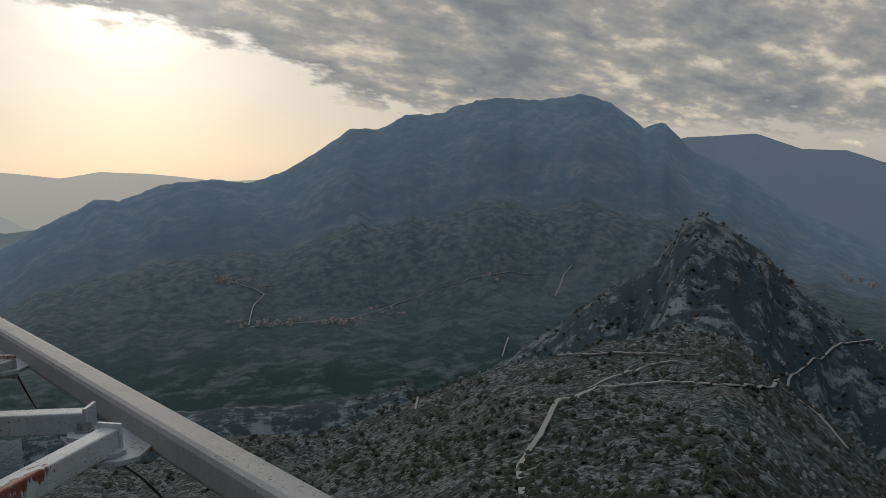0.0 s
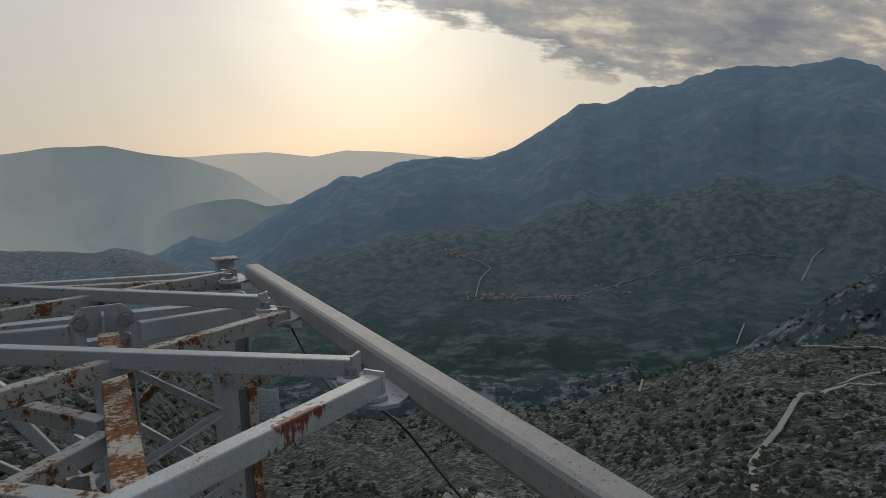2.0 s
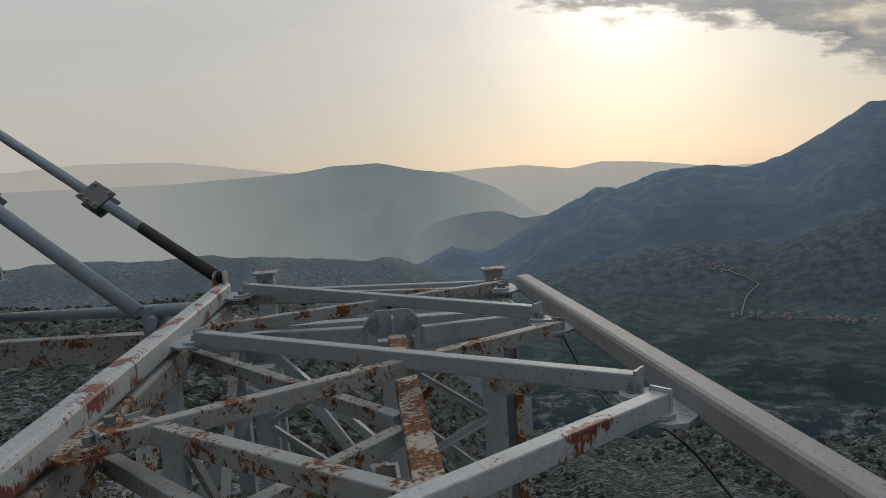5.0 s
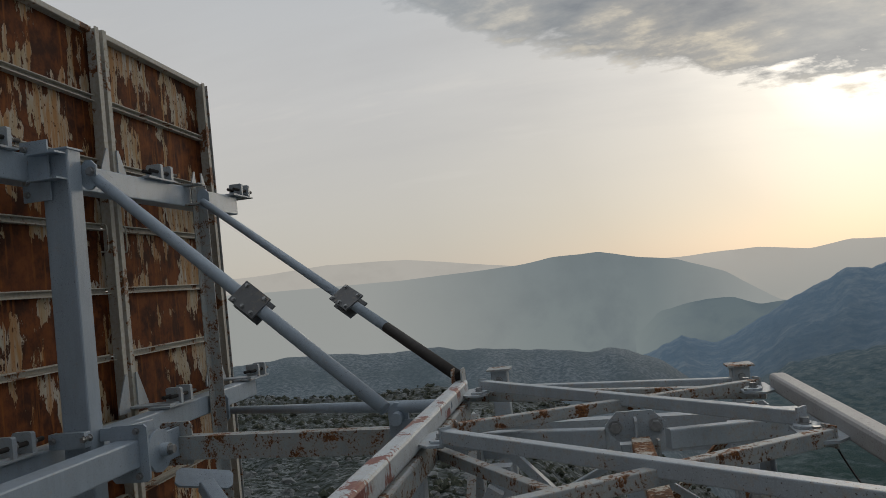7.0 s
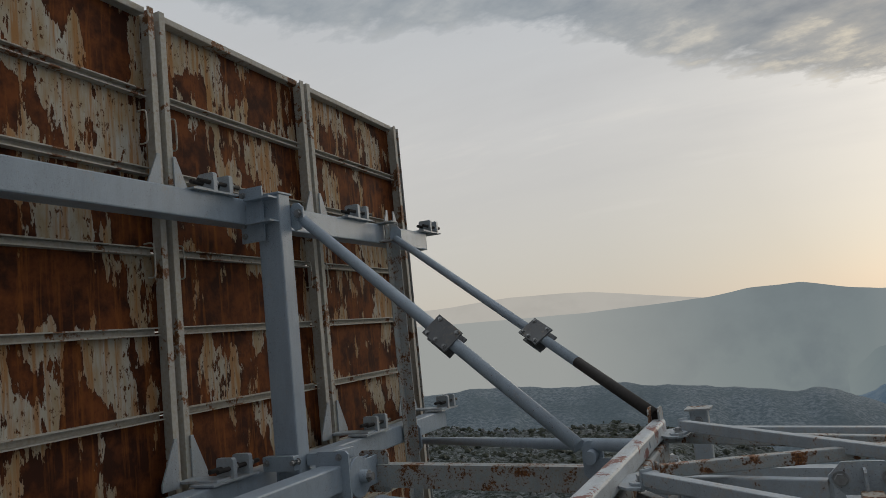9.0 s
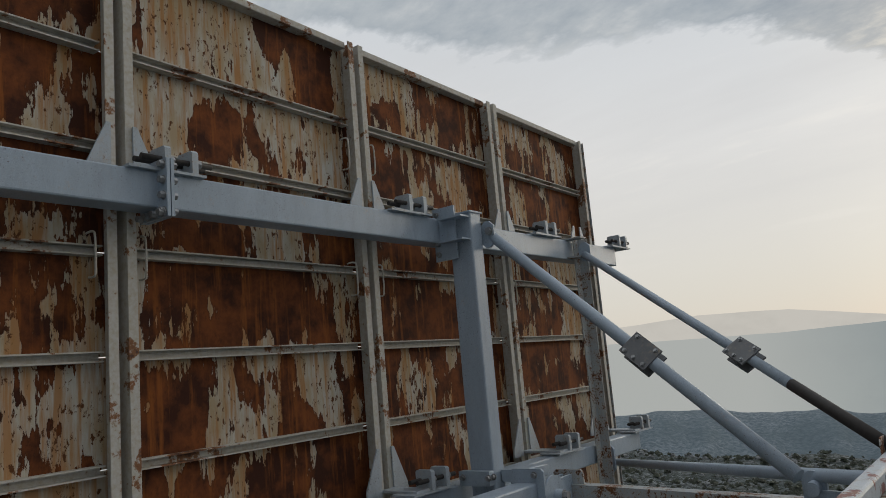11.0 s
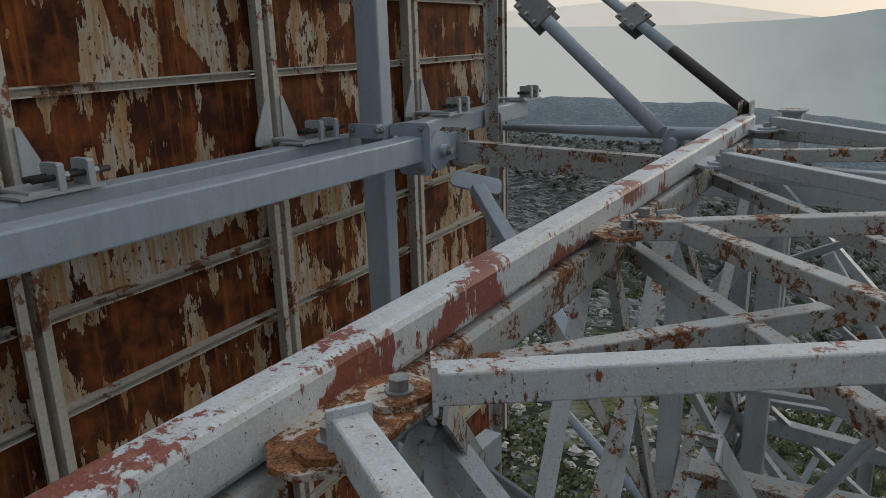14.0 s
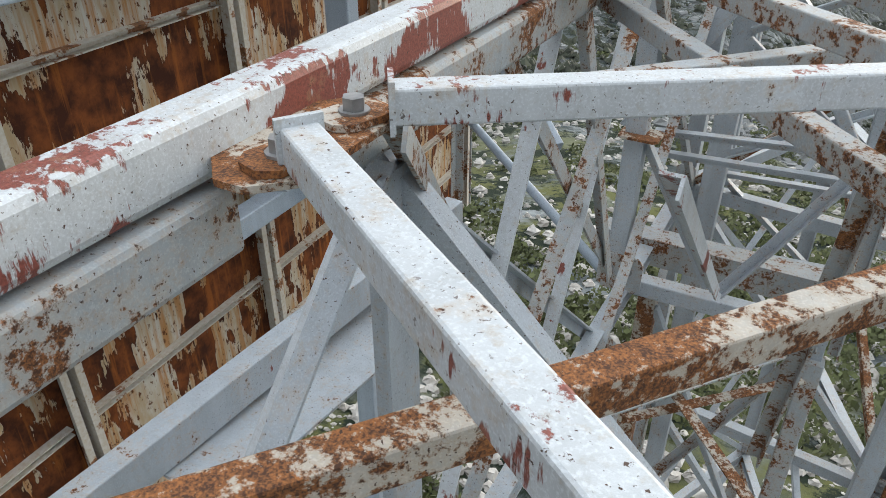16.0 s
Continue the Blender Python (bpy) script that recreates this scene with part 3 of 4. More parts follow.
def bolt(centre, axis, parent, size=0.030, length=0.02, mat=None):
    """A hexagon head on its washer, with the shank end standing proud."""
    ax = Vector(axis).normalized()
    c = Vector(centre)
    bm = bmesh.new()
    hexa = [(size / 2 * math.cos(math.pi / 3 * i), size / 2 * math.sin(math.pi / 3 * i)) for i in range(6)]
    disc = [(size * 0.68 * math.cos(math.pi / 5 * i), size * 0.68 * math.sin(math.pi / 5 * i)) for i in range(10)]
    sweep(bm, c, c + ax * 0.004, disc)
    sweep(bm, c + ax * 0.004, c + ax * (0.004 + length), hexa)
    return part("bolt", bm, mat or BOLT, parent)


V = Vector
# ---------------------------------------------------------------- top frame of the tower
tower = thing("lattice_tower", (0.75, -1.5, BASE_Z), "weathered grey-painted steel lattice tower with rust stains on rocky ground", "tower")
beam("chord", (1.5375, -0.22, -0.04), (1.5375, -7.2, -0.04), 0.075, 0.08, STEEL_CHORD, tower, c=0.016, label="pale grey box-section chord")
beam("chord", (-0.0375, 0.39, -0.046), (-0.0375, -7.2, -0.046), 0.075, 0.092, STEEL_WORN, tower, c=0.018, label="grey chord with red primer showing through")
beam("lower_chord", (-0.022, 0.30, -0.152), (-0.022, -3.02, -0.152), 0.070, 0.10, STEEL_RUST, tower, c=0.012, label="rust-streaked bar under the chord")
beam("lower_chord", (-0.022, -3.28, -0.152), (-0.022, -7.2, -0.152), 0.070, 0.10, STEEL_RUST, tower, c=0.012, label="rust-streaked bar under the chord")

DIAG = [  # start, end, material, of the lacing in the top plane
    ((0.10, 0.33, -0.03), (1.41, -1.05, -0.03), STEEL),
    ((0.12, -0.72, -0.055), (1.45, -0.17, -0.055), STEEL_RUST),
    ((0.12, -0.98, -0.03), (1.43, -2.07, -0.03), STEEL),
    ((0.10, -2.06, -0.055), (1.44, -1.25, -0.055), STEEL_RUST),
    ((0.14, -3.10, -0.03), (1.42, -2.24, -0.03), STEEL_RED),
    ((0.15, -1.93, -0.061), (1.43, -3.12, -0.061), STEEL_RUST),
    ((0.12, -3.27, -0.03), (1.42, -4.16, -0.03), STEEL_RED),
    ((0.12, -4.30, -0.05), (1.42, -5.3, -0.05), STEEL),
    ((0.12, -5.25, -0.03), (1.42, -4.4, -0.03), STEEL),
]
for a, b, m in DIAG:
    beam("lacing_bar", a, b, 0.047, 0.052, m, tower, c=0.004, label="rust-streaked lacing bar" if m in (STEEL_RUST, STEEL_RUSTY) else "")
    for p, q in ((a, b), (b, a)):
        d = (V(q) - V(p)).normalized()
        plate("end_plate", V(p) - d * 0.004, d, (0, 0, 1), 0.074, 0.058, 0.008, m, tower)

LOWER = [((0.0, -0.62, -0.17), (0.83, -1.78, -0.17), STEEL_RUST), ((0.0, -2.78, -0.17), (0.83, -1.86, -0.17), STEEL_RUST), ((0.0, -1.78, -0.17), (0.83, -2.80, -0.17), STEEL_RUST), ((0.0, -3.96, -0.17), (0.83, -2.90, -0.17), STEEL_RUSTY), ((0.0, -4.0, -0.17), (0.83, -4.9, -0.17), STEEL)]
for k, (a, b, m) in enumerate(LOWER):
    a, b = V(a) - V((0, 0, 0.007 * k)), V(b) - V((0, 0, 0.007 * k))
    beam("lower_lacing_bar", a, b, 0.046, 0.05, m, tower, c=0.004, label="rust-streaked lower lacing bar" if m is not STEEL else "")

# node plates welded to the chords, with their bolts
for x, side, ys in ((0.0, 1, (0.30, -0.85, -2.0, -3.19, -4.22)), (1.5, -1, (-0.2, -1.15, -2.16, -3.2, -4.28))):
    for y in ys:
        m = STEEL_RUSTY if (side > 0 and y < -1.5) else STEEL
        plate("node_plate", (x + side * 0.065, y, -0.064), (0, 0, 1), (0, 1, 0), 0.30, 0.135, 0.010, m, tower, 0.045, "rusted node plate" if m is STEEL_RUSTY else "")
        for dy in (-0.075, 0.075):
            plate("shim", (x + side * 0.085, y + dy, -0.053), (0, 0, 1), (0.3, 1, 0), 0.10, 0.075, 0.010, m, tower, 0.02)
            bolt((x + side * 0.085, y + dy, -0.048), (0, 0, 1), tower, 0.032, 0.018)
        bolt((x + side * 0.065, y, -0.07), (0, 0, -1), tower, 0.032, 0.03)

# flat walkway strip down the middle and the cross beams that carry it
beam("centre_beam", (0.868, -0.80, -0.145), (0.868, -5.0, -0.145), 0.075, 0.05, STEEL_RUSTY, tower, label="rusty centre beam")
beam("cross_beam", (-2.18, 1.0, -0.39), (-0.52, 0.74, -0.39), 0.10, 0.16, STEEL_RUST, tower, "channel", label="rust-stained channel cross beam")
beam("cross_beam", (-0.50, 0.74, -0.42), (1.95, 0.55, -0.42), 0.10, 0.20, STEEL, tower, "channel")
beam("end_beam", (0.06, 1.2, -0.19), (1.62, 1.15, -0.25), 0.06, 0.05, STEEL, tower)
beam("end_beam", (-0.02, 0.42, -0.10), (1.50, -0.12, -0.10), 0.05, 0.06, STEEL_RUST, tower, label="rust-streaked end bar")
for (x, y, z) in ((0.09, 1.2, -0.06), (1.62, 1.15, -0.15)):
    beam("post_stub", (x, y, -2.0), (x, y, z), 0.11, 0.11, STEEL, tower, up=(0, 1, 0))
    plate("cap_plate", (x, y, z + 0.006), (0, 0, 1), (1, 0, 0), 0.16, 0.16, 0.012, STEEL_RUST, tower)
    for k in (0.06, 0.16):
        bolt((x, y - 0.056, z - k), (0, -1, 0), tower, 0.034, 0.02)
bracket = plate("bracket_plate", (0.855, -0.75, -0.085), (0, -1, 0.0), (1, 0, 0), 0.24, 0.12, 0.012, STEEL, tower, 0.05)
plate("bracket_fin", (0.855, -0.785, -0.09), (1, 0, 0), (0, 1, 0), 0.06, 0.09, 0.010, STEEL, tower, 0.01)
for k in (-0.08, 0.08):
    bolt((0.855 + k, -0.757, -0.085), (0, -1, 0), tower, 0.042, 0.024)
beam("bracket_bar", (-0.02, -0.45, -0.16), (0.74, -0.735, -0.13), 0.05, 0.08, STEEL, tower)
beam("bracket_bar", (0.98, -0.73, -0.15), (1.5, -0.55, -0.17), 0.05, 0.08, STEEL, tower)

# ---------------------------------------------------------------- legs and lacing below the top frame
LEGS = [(-0.04, 0.55), (1.54, 0.35), (-0.04, -2.9), (1.54, -2.9), (0.75, 2.2), (-0.04, -6.2), (1.54, -6.2)]
LEVELS = [-0.24, -1.85, -3.6, -5.4, -7.2, -9.3]
for i, (x, y) in enumerate(LEGS):
    for z0, z1 in list(zip(LEVELS, LEVELS[1:]))[1 if i == 4 else 0:]:
        beam("leg", (x, y, z0), (x, y, z1 + 0.01), 0.11, 0.11, STEEL_RUST if (i + len(tower.children)) % 3 == 0 else STEEL, tower, "angle", up=(0, 1, 0))
    for z in LEVELS[1:-1]:
        plate("splice_plate", (x, y - 0.06, z), (0, 1, 0), (0, 0, 1), 0.34, 0.12, 0.010, STEEL_RUST, tower, 0.02)
        for k in (-0.12, -0.04, 0.04, 0.12):
            bolt((x, y - 0.066, z + k), (0, -1, 0), tower, 0.03, 0.016)
    plate("foot_plate", (x, y, BASE_Z - 0.18), (0, 0, 1), (1, 0, 0), 0.4, 0.4, 0.03, STEEL, tower)
SIDES = [(0, 2), (1, 3), (0, 1), (2, 3), (2, 5), (3, 6), (0, 4), (1, 4)]
rnd = random.Random(5)
for i, j in SIDES:
    (xa, ya), (xb, yb) = LEGS[i], LEGS[j]
    for k, (z0, z1) in enumerate(zip(LEVELS, LEVELS[1:])):
        if k == 0 and (4 in (i, j) or (i, j) in ((1, 3), (3, 6))):
            continue
        m1, m2 = rnd.choice((STEEL, STEEL, STEEL_RUST)), rnd.choice((STEEL, STEEL, STEEL_RUSTY))
        nx, ny = (0.035, 0.0) if xa == xb else (0.0, 0.035)
        if k:
            beam("girt", (xa, ya, z0), (xb, yb, z0), 0.075, 0.085, STEEL, tower, "channel")
        mx, my = (xa + xb) / 2, (ya + yb) / 2
        if abs(yb - ya) > 2.6:
            for (pa, za), (pb, zb) in ((((xa, ya), z0), ((mx, my), z1)), (((mx, my), z0), ((xa, ya), z1)), (((mx, my), z1), ((xb, yb), z0)), (((mx, my), z0), ((xb, yb), z1))):
                s = 1 if za > zb else -1
                beam("diagonal", (pa[0] + nx * s, pa[1] + ny * s, za), (pb[0] + nx * s, pb[1] + ny * s, zb), 0.05, 0.05, m1 if s > 0 else m2, tower, "angle")
        else:
            beam("diagonal", (xa + nx, ya + ny, z0), (xb + nx, yb + ny, z1), 0.05, 0.05, m1, tower, "angle")
            beam("diagonal", (xa - nx, ya - ny, z1), (xb - nx, yb - ny, z0), 0.05, 0.05, m2, tower, "angle2")
# slanting stays seen below the left chord
STAYS = [((-0.04, -2.0, -0.19), (-0.04, -2.62, -1.45)), ((-0.04, -1.85, -0.19), (-0.04, -1.158, -1.525)), ((-0.04, -1.2, -0.25), (-0.04, -2.05, -1.75)), ((-0.06, -2.35, -0.19), (-0.06, -1.2, -1.42)),
         ((-0.45, -2.4, -0.70), (-0.55, -2.85, -1.35)), ((0.08, -3.02, -0.12), (-0.5, -1.45, -1.6)),
         ((0.42, -2.62, -0.30), (0.42, -1.31, -1.36)), ((0.78, -2.3, -0.10), (0.72, -1.6, -1.85))]
for k, (a, b) in enumerate(STAYS):
    beam("stay_bar", a, b, 0.05, 0.05, STEEL_RED if k % 2 == 0 else STEEL_RUST, tower, "angle")
# inner frame: columns, V bars and the girts they stand on
INNER = [((-0.08, -0.75, -0.20), (-0.09, -0.75, -1.75), 0.09, STEEL), ((-0.06, -0.75, -1.02), (0.35, -0.75, -1.72), 0.05, STEEL), ((0.78, -0.75, -1.04), (0.40, -0.75, -1.72), 0.05, STEEL),
         ((0.83, -0.62, -0.18), (0.87, -0.62, -2.0), 0.08, STEEL), ((0.93, -0.60, -0.18), (0.95, -0.60, -2.0), 0.05, STEEL_RUST), ((-0.06, -0.75, -1.79), (0.90, -0.73, -1.79), 0.085, STEEL),
         ((-0.10, -0.30, -1.18), (0.90, -0.30, -1.10), 0.045, STEEL), ((-0.12, -0.28, -1.30), (0.95, -0.28, -1.25), 0.045, STEEL),
         ((0.09, -1.64, -1.92), (0.84, -0.70, -1.92), 0.05, STEEL_RUST), ((0.25, -1.13, -1.97), (0.85, -1.82, -1.97), 0.05, STEEL_RUSTY), ((0.20, -1.42, -2.06), (0.85, -0.78, -2.06), 0.05, STEEL_RUSTY),
         ((-0.02, 0.30, -2.12), (0.90, 0.30, -2.06), 0.05, STEEL), ((0.145, 0.5, -1.70), (0.90, 0.5, -2.3), 0.045, STEEL), ((0.145, 0.5, -1.70), (-0.04, 0.52, -2.3), 0.045, STEEL),
         ((0.145, 0.5, -1.70), (1.5, 0.45, -1.62), 0.045, STEEL), ((0.08, -0.70, -1.84), (0.09, -0.70, -9.2), 0.09, STEEL_RUSTY), ((0.88, -0.66, -2.0), (0.90, -0.9, -9.2), 0.09, STEEL_RUST),
         ((0.12, -0.75, -1.9), (0.85, -0.75, -3.4), 0.05, STEEL), ((0.85, -0.70, -1.9), (0.12, -0.70, -3.4), 0.05, STEEL_RUST), ((0.1, -0.72, -3.45), (0.88, -0.78, -3.45), 0.06, STEEL),
         ((1.45, 0.36, -0.3), (1.45, 0.36, -9.2), 0.08, STEEL_RUST)]
for a, b, w, m in INNER:
    beam("inner_bar", a, b, w, w, m, tower, "angle" if w < 0.06 else "box", up=(0, 1, 0), label="rusty inner bar" if m is STEEL_RUSTY else "")
plate("head_plate", (-0.06, -0.78, -1.0), (0, 0, 1), (1, 0, 0), 0.18, 0.14, 0.012, STEEL_RUSTY, tower, 0.02)
plate("gusset", (-0.06, -0.80, -1.72), (0, 1, 0), (1, 0, 0), 0.22, 0.20, 0.010, STEEL_RUST, tower, 0.03)
for k in (-0.05, 0.04):
    bolt((-0.06 + k, -0.806, -1.70), (0, -1, 0), tower, 0.034, 0.02)
beam("girt", (-0.3, -0.25, -1.86), (1.2, -0.35, -1.80), 0.14, 0.16, STEEL_RUST, tower, "channel")

# far face of the tower: thin crossed lacing between its columns, and the rusted strip down the outer one
FAR = [
    ((1.425, 0.20, -0.30), (1.425, 0.20, -9.2), 0.12, STEEL), ((1.56, 0.17, -0.66), (1.56, 0.17, -9.2), 0.05, STEEL_RUSTY), ((0.165, 0.20, -0.45), (0.15, 0.20, -9.2), 0.12, STEEL),
    ((0.86, 0.14, -0.46), (1.38, 0.14, -0.83), 0.04, STEEL), ((1.38, 0.11, -0.83), (0.88, 0.11, -1.07), 0.04, STEEL), ((0.88, 0.14, -0.75), (1.38, 0.14, -1.19), 0.04, STEEL), ((1.38, 0.11, -1.24), (0.88, 0.11, -1.50), 0.04, STEEL),
    ((0.20, 0.14, -0.74), (0.83, 0.14, -0.43), 0.04, STEEL), ((0.20, 0.11, -0.77), (0.83, 0.11, -1.28), 0.04, STEEL), ((0.83, 0.14, -1.05), (0.20, 0.14, -1.42), 0.04, STEEL), ((0.43, 0.08, -0.64), (0.90, 0.08, -1.38), 0.06, STEEL),
    ((0.14, 0.10, -0.55), (-0.34, 0.10, -1.34), 0.09, STEEL),
]
for a, b, w, m in FAR:
    beam("lacing_bar", a, b, w, w * 0.8, m, tower, "angle" if w < 0.05 else "box", up=(0, 1, 0))
plate("splice_plate", (1.50, -0.02, -0.62), (0, 1, 0), (1, 0, 0), 0.26, 0.11, 0.012, STEEL_RUST, tower, 0.02)
for k in (-0.09, 0.09):
    bolt((1.50 + k, -0.028, -0.62), (0, -1, 0), tower, 0.045, 0.025)

# thin cable slung along the outer chord
def slack(name, pts, r, mat, parent, label=""):
    cu = bpy.data.curves.new(name, "CURVE")
    cu.dimensions, cu.bevel_depth, cu.bevel_resolution = "3D", r, 2
    sp = cu.splines.new("NURBS")
    sp.points.add(len(pts) - 1)
    for q, p in zip(sp.points, pts):
        q.co = (*p, 1)
    sp.use_endpoint_u, sp.order_u = True, 3
    tmp = bpy.data.objects.new(name, cu)
    scene.collection.objects.link(tmp)
    dg = bpy.context.evaluated_depsgraph_get()
    me = bpy.data.meshes.new_from_object(tmp.evaluated_get(dg))
    bpy.data.objects.remove(tmp)
    me.materials.clear()
    me.materials.append(mat)
    ob = new(name, me)
    ob.parent = parent
    ob.matrix_basis = Matrix.Translation(-thing_base(parent))
    if label:
        ob["label"] = label
    return ob


slack("cable", [(1.49, -1.05, -0.08), (1.50, -1.25, -0.20), (1.51, -1.7, -0.26), (1.49, -2.15, -0.12), (1.52, -2.5, -0.24), (1.53, -3.2, -0.31), (1.52, -4.2, -0.20), (1.53, -5.5, -0.3)], 0.0035, CABLE, tower, "thin black cable")

# ---------------------------------------------------------------- the reflector panel
PHI = radians(1.9)
PX = -3.19


def on_panel(y, out=0.0):
    """A place on the panel's back at distance y along it, out metres towards the tower."""
    return (PX - math.sin(PHI) * y + math.cos(PHI) * out, math.cos(PHI) * y + math.sin(PHI) * out)


RIBS = [3.87, 1.90, -0.015, -1.935, -3.855, -5.775, -7.695]
ROWSZ = [3.04, 2.44, 1.885, 1.33, 0.79, 0.235, -0.32, -0.94, -1.49, -2.05, -2.6, -3.2, -3.8, -4.4]
reflector = thing("passive_reflector", (PX, 0.0, ROWSZ[-1]), "large rusted steel reflector panel with flaking cream paint", "reflector")
FLAT_UP = (math.cos(PHI), math.sin(PHI), 0)
for y1, y0 in zip(RIBS, RIBS[1:]):
    for z1, z0 in zip(ROWSZ, ROWSZ[1:]):
        (xa, ya), (xb, yb) = on_panel(y0 + 0.004), on_panel(y1 - 0.004)
        bm = bmesh.new()
        sweep(bm, (xa, ya, (z0 + z1) / 2), (xb, yb, (z0 + z1) / 2), [(-0.006, -(z1 - z0) / 2 + 0.003), (0.0, -(z1 - z0) / 2 + 0.003), (0.0, (z1 - z0) / 2 - 0.003), (-0.006, (z1 - z0) / 2 - 0.003)])
        part("sheet", bm, SHEET, reflector)
for z in ROWSZ:
    for y1, y0 in zip(RIBS, RIBS[1:]):
        (xa, ya), (xb, yb) = on_panel(y0 + 0.075, 0.030), on_panel(y1 - 0.075, 0.030)
        edge = z in (ROWSZ[0], ROWSZ[-1])
        beam("stiffener", (xa, ya, z), (xb, yb, z), 0.10 if edge else 0.06, 0.05 if edge else 0.055, RIB, reflector, "channel2" if not edge else "box")
for k, y in enumerate(RIBS):
    for s in ((-1,) if k == 0 else (-1, 1)):
        x, yy = on_panel(y + s * 0.034, 0.062)
        bm = bmesh.new()
        # each rib is a pair of angle bars, leg out from the sheet and toe turned away from the joint
        toe = [(0.058, -s * 0.006), (0.058, s * 0.046), (0.050, s * 0.046), (0.050, s * 0.003), (-0.058, s * 0.003), (-0.058, -s * 0.006)]
        lo = [bm.verts.new((x + p, yy + q, ROWSZ[-1])) for p, q in toe]
        hi = [bm.verts.new((x + p, yy + q, ROWSZ[0] + 0.02)) for p, q in toe]
        bm.faces.new(lo), bm.faces.new(hi)
        for i in range(6):
            bm.faces.new((lo[i], lo[(i + 1) % 6], hi[(i + 1) % 6], hi[i]))
        bmesh.ops.recalc_face_normals(bm, faces=bm.faces)
        part("rib", bm, RIB, reflector)
        for z in ROWSZ[:-1]:
            for dz in (0.18, 0.38):
                if 0 < k < 5:
                    bx, by = on_panel(y + s * 0.037, 0.085)
                    bolt((bx, by, z - dz), (0, s, 0), reflector, 0.020, 0.012, RIB)
x, yy = on_panel(3.882, 0.05)
beam("edge_flange", (x, yy, ROWSZ[-1]), (x, yy, ROWSZ[0]), 0.16, 0.012, STEEL_RUST, reflector, up=(0, 1, 0), c=0.002)
# small hook handles by the ribs
for y, z in ((RIBS[3], 1.42), (RIBS[2], 1.38), (RIBS[1], 1.35), (RIBS[2], 2.3)):
    for s in (-0.14, 0.14):
        x, yy = on_panel(y + s, 0.10)
        slack("hook", [(x - 0.08, yy, z), (x, yy, z + 0.01), (x + 0.01, yy, z - 0.05), (x + 0.01, yy, z - 0.2), (x, yy, z - 0.24), (x - 0.06, yy, z - 0.23)], 0.006, RIB, reflector)

# ---------------------------------------------------------------- the frame that carries the reflector
carrier = thing("reflector_support", (-2.7, 0.5, BASE_Z), "blue-grey painted steel support frame behind the reflector", "support frame")
RAIL_X = -2.80
rail_a = beam("upper_rail", (RAIL_X, -7.4, 1.60), (RAIL_X - 0.06, 3.50, 1.60), 0.16, 0.19, STEEL_BLUE, carrier, c=0.01)
rail_b = beam("lower_rail", (RAIL_X, -7.4, -0.32), (RAIL_X - 0.06, 3.55, -0.32), 0.16, 0.17, STEEL_BLUE, carrier, c=0.01)
rail_c = beam("bottom_rail", (RAIL_X, -7.4, -2.35), (RAIL_X - 0.06, 3.55, -2.35), 0.16, 0.17, STEEL_BLUE, carrier, c=0.01)
post = beam("post", (-2.60, 0.54, -9.4), (-2.60, 0.54, 1.70), 0.20, 0.14, STEEL_BLUE, carrier, up=(0, 1, 0), c=0.012, label="blue-grey box post")
beam("near_beam", (-2.215, -7.2, -0.285), (-2.215, 0.42, -0.300), 0.17, 0.175, STEEL_BLUE, carrier, c=0.012, label="heavy blue-grey box beam")
col = beam("column", (-2.70, 2.55, -9.4), (-2.70, 2.55, 1.70), 0.10, 0.10, STEEL_RUST, carrier, "angle", up=(0, 1, 0), label="rust-speckled angle column")
beam("column", (-2.60, -4.6, -9.4), (-2.60, -4.6, 1.70), 0.20, 0.14, STEEL_BLUE, carrier, up=(0, 1, 0))
# post head: flange plate, gussets and side lug
plate("flange_plate", (-2.715, 0.44, 1.57), (0, -1, 0), (0, 0, 1), 0.40, 0.20, 0.014, STEEL_BLUE, carrier)
for z in (1.50, 1.67):
    plate("gusset", (-2.62, 0.43, z), (0, 0, 1), (1, 0, 0), 0.22, 0.13, 0.012, STEEL_BLUE, carrier)
for z in (1.42, 1.50, 1.63, 1.72):
    bolt((-2.78, 0.432, z), (0, -1, 0), carrier, 0.034, 0.02)
plate("cap_plate", (-2.60, 0.54, 1.705), (0, 0, 1), (1, 0, 0), 0.22, 0.16, 0.012, STEEL_BLUE, carrier)
plate("lug", (-2.47, 0.64, 1.54), (0, 1, 0), (0, 0, 1), 0.20, 0.12, 0.018, STEEL_BLUE, carrier, 0.04)
bolt((-2.45, 0.628, 1.56), (0, -1, 0), carrier, 0.05, 0.02)
for z in (1.52, 1.70):
    plate("gusset", (-2.72, 2.47, z), (0, 0, 1), (1, 0, 0), 0.2, 0.12, 0.012, STEEL_RUST, carrier)
plate("lug", (-2.62, 2.48, 1.56), (0, 1, 0), (0, 0, 1), 0.18, 0.12, 0.018, STEEL_BLUE, carrier, 0.04)
# hinge block at the beam's end
plate("hinge_plate", (-2.20, 0.43, -0.30), (0, 1, 0), (0, 0, 1), 0.36, 0.26, 0.018, STEEL_BLUE, carrier, 0.02)
plate("hinge_plate", (-2.20, 0.98, -0.36), (0, 1, 0), (0, 0, 1), 0.30, 0.24, 0.018, STEEL_RUST, carrier, 0.02)
hz = V((-2.20, 0.70, -0.34))
tube("hinge_disc", hz + V((0.03, -0.02, 0)), hz + V((0.055, -0.02, 0)), 0.14, STEEL_BLUE, carrier, 24)
tube("hinge_pin", hz + V((-0.12, 0, 0)), hz + V((0.11, 0, 0)), 0.045, STEEL_BLUE, carrier)
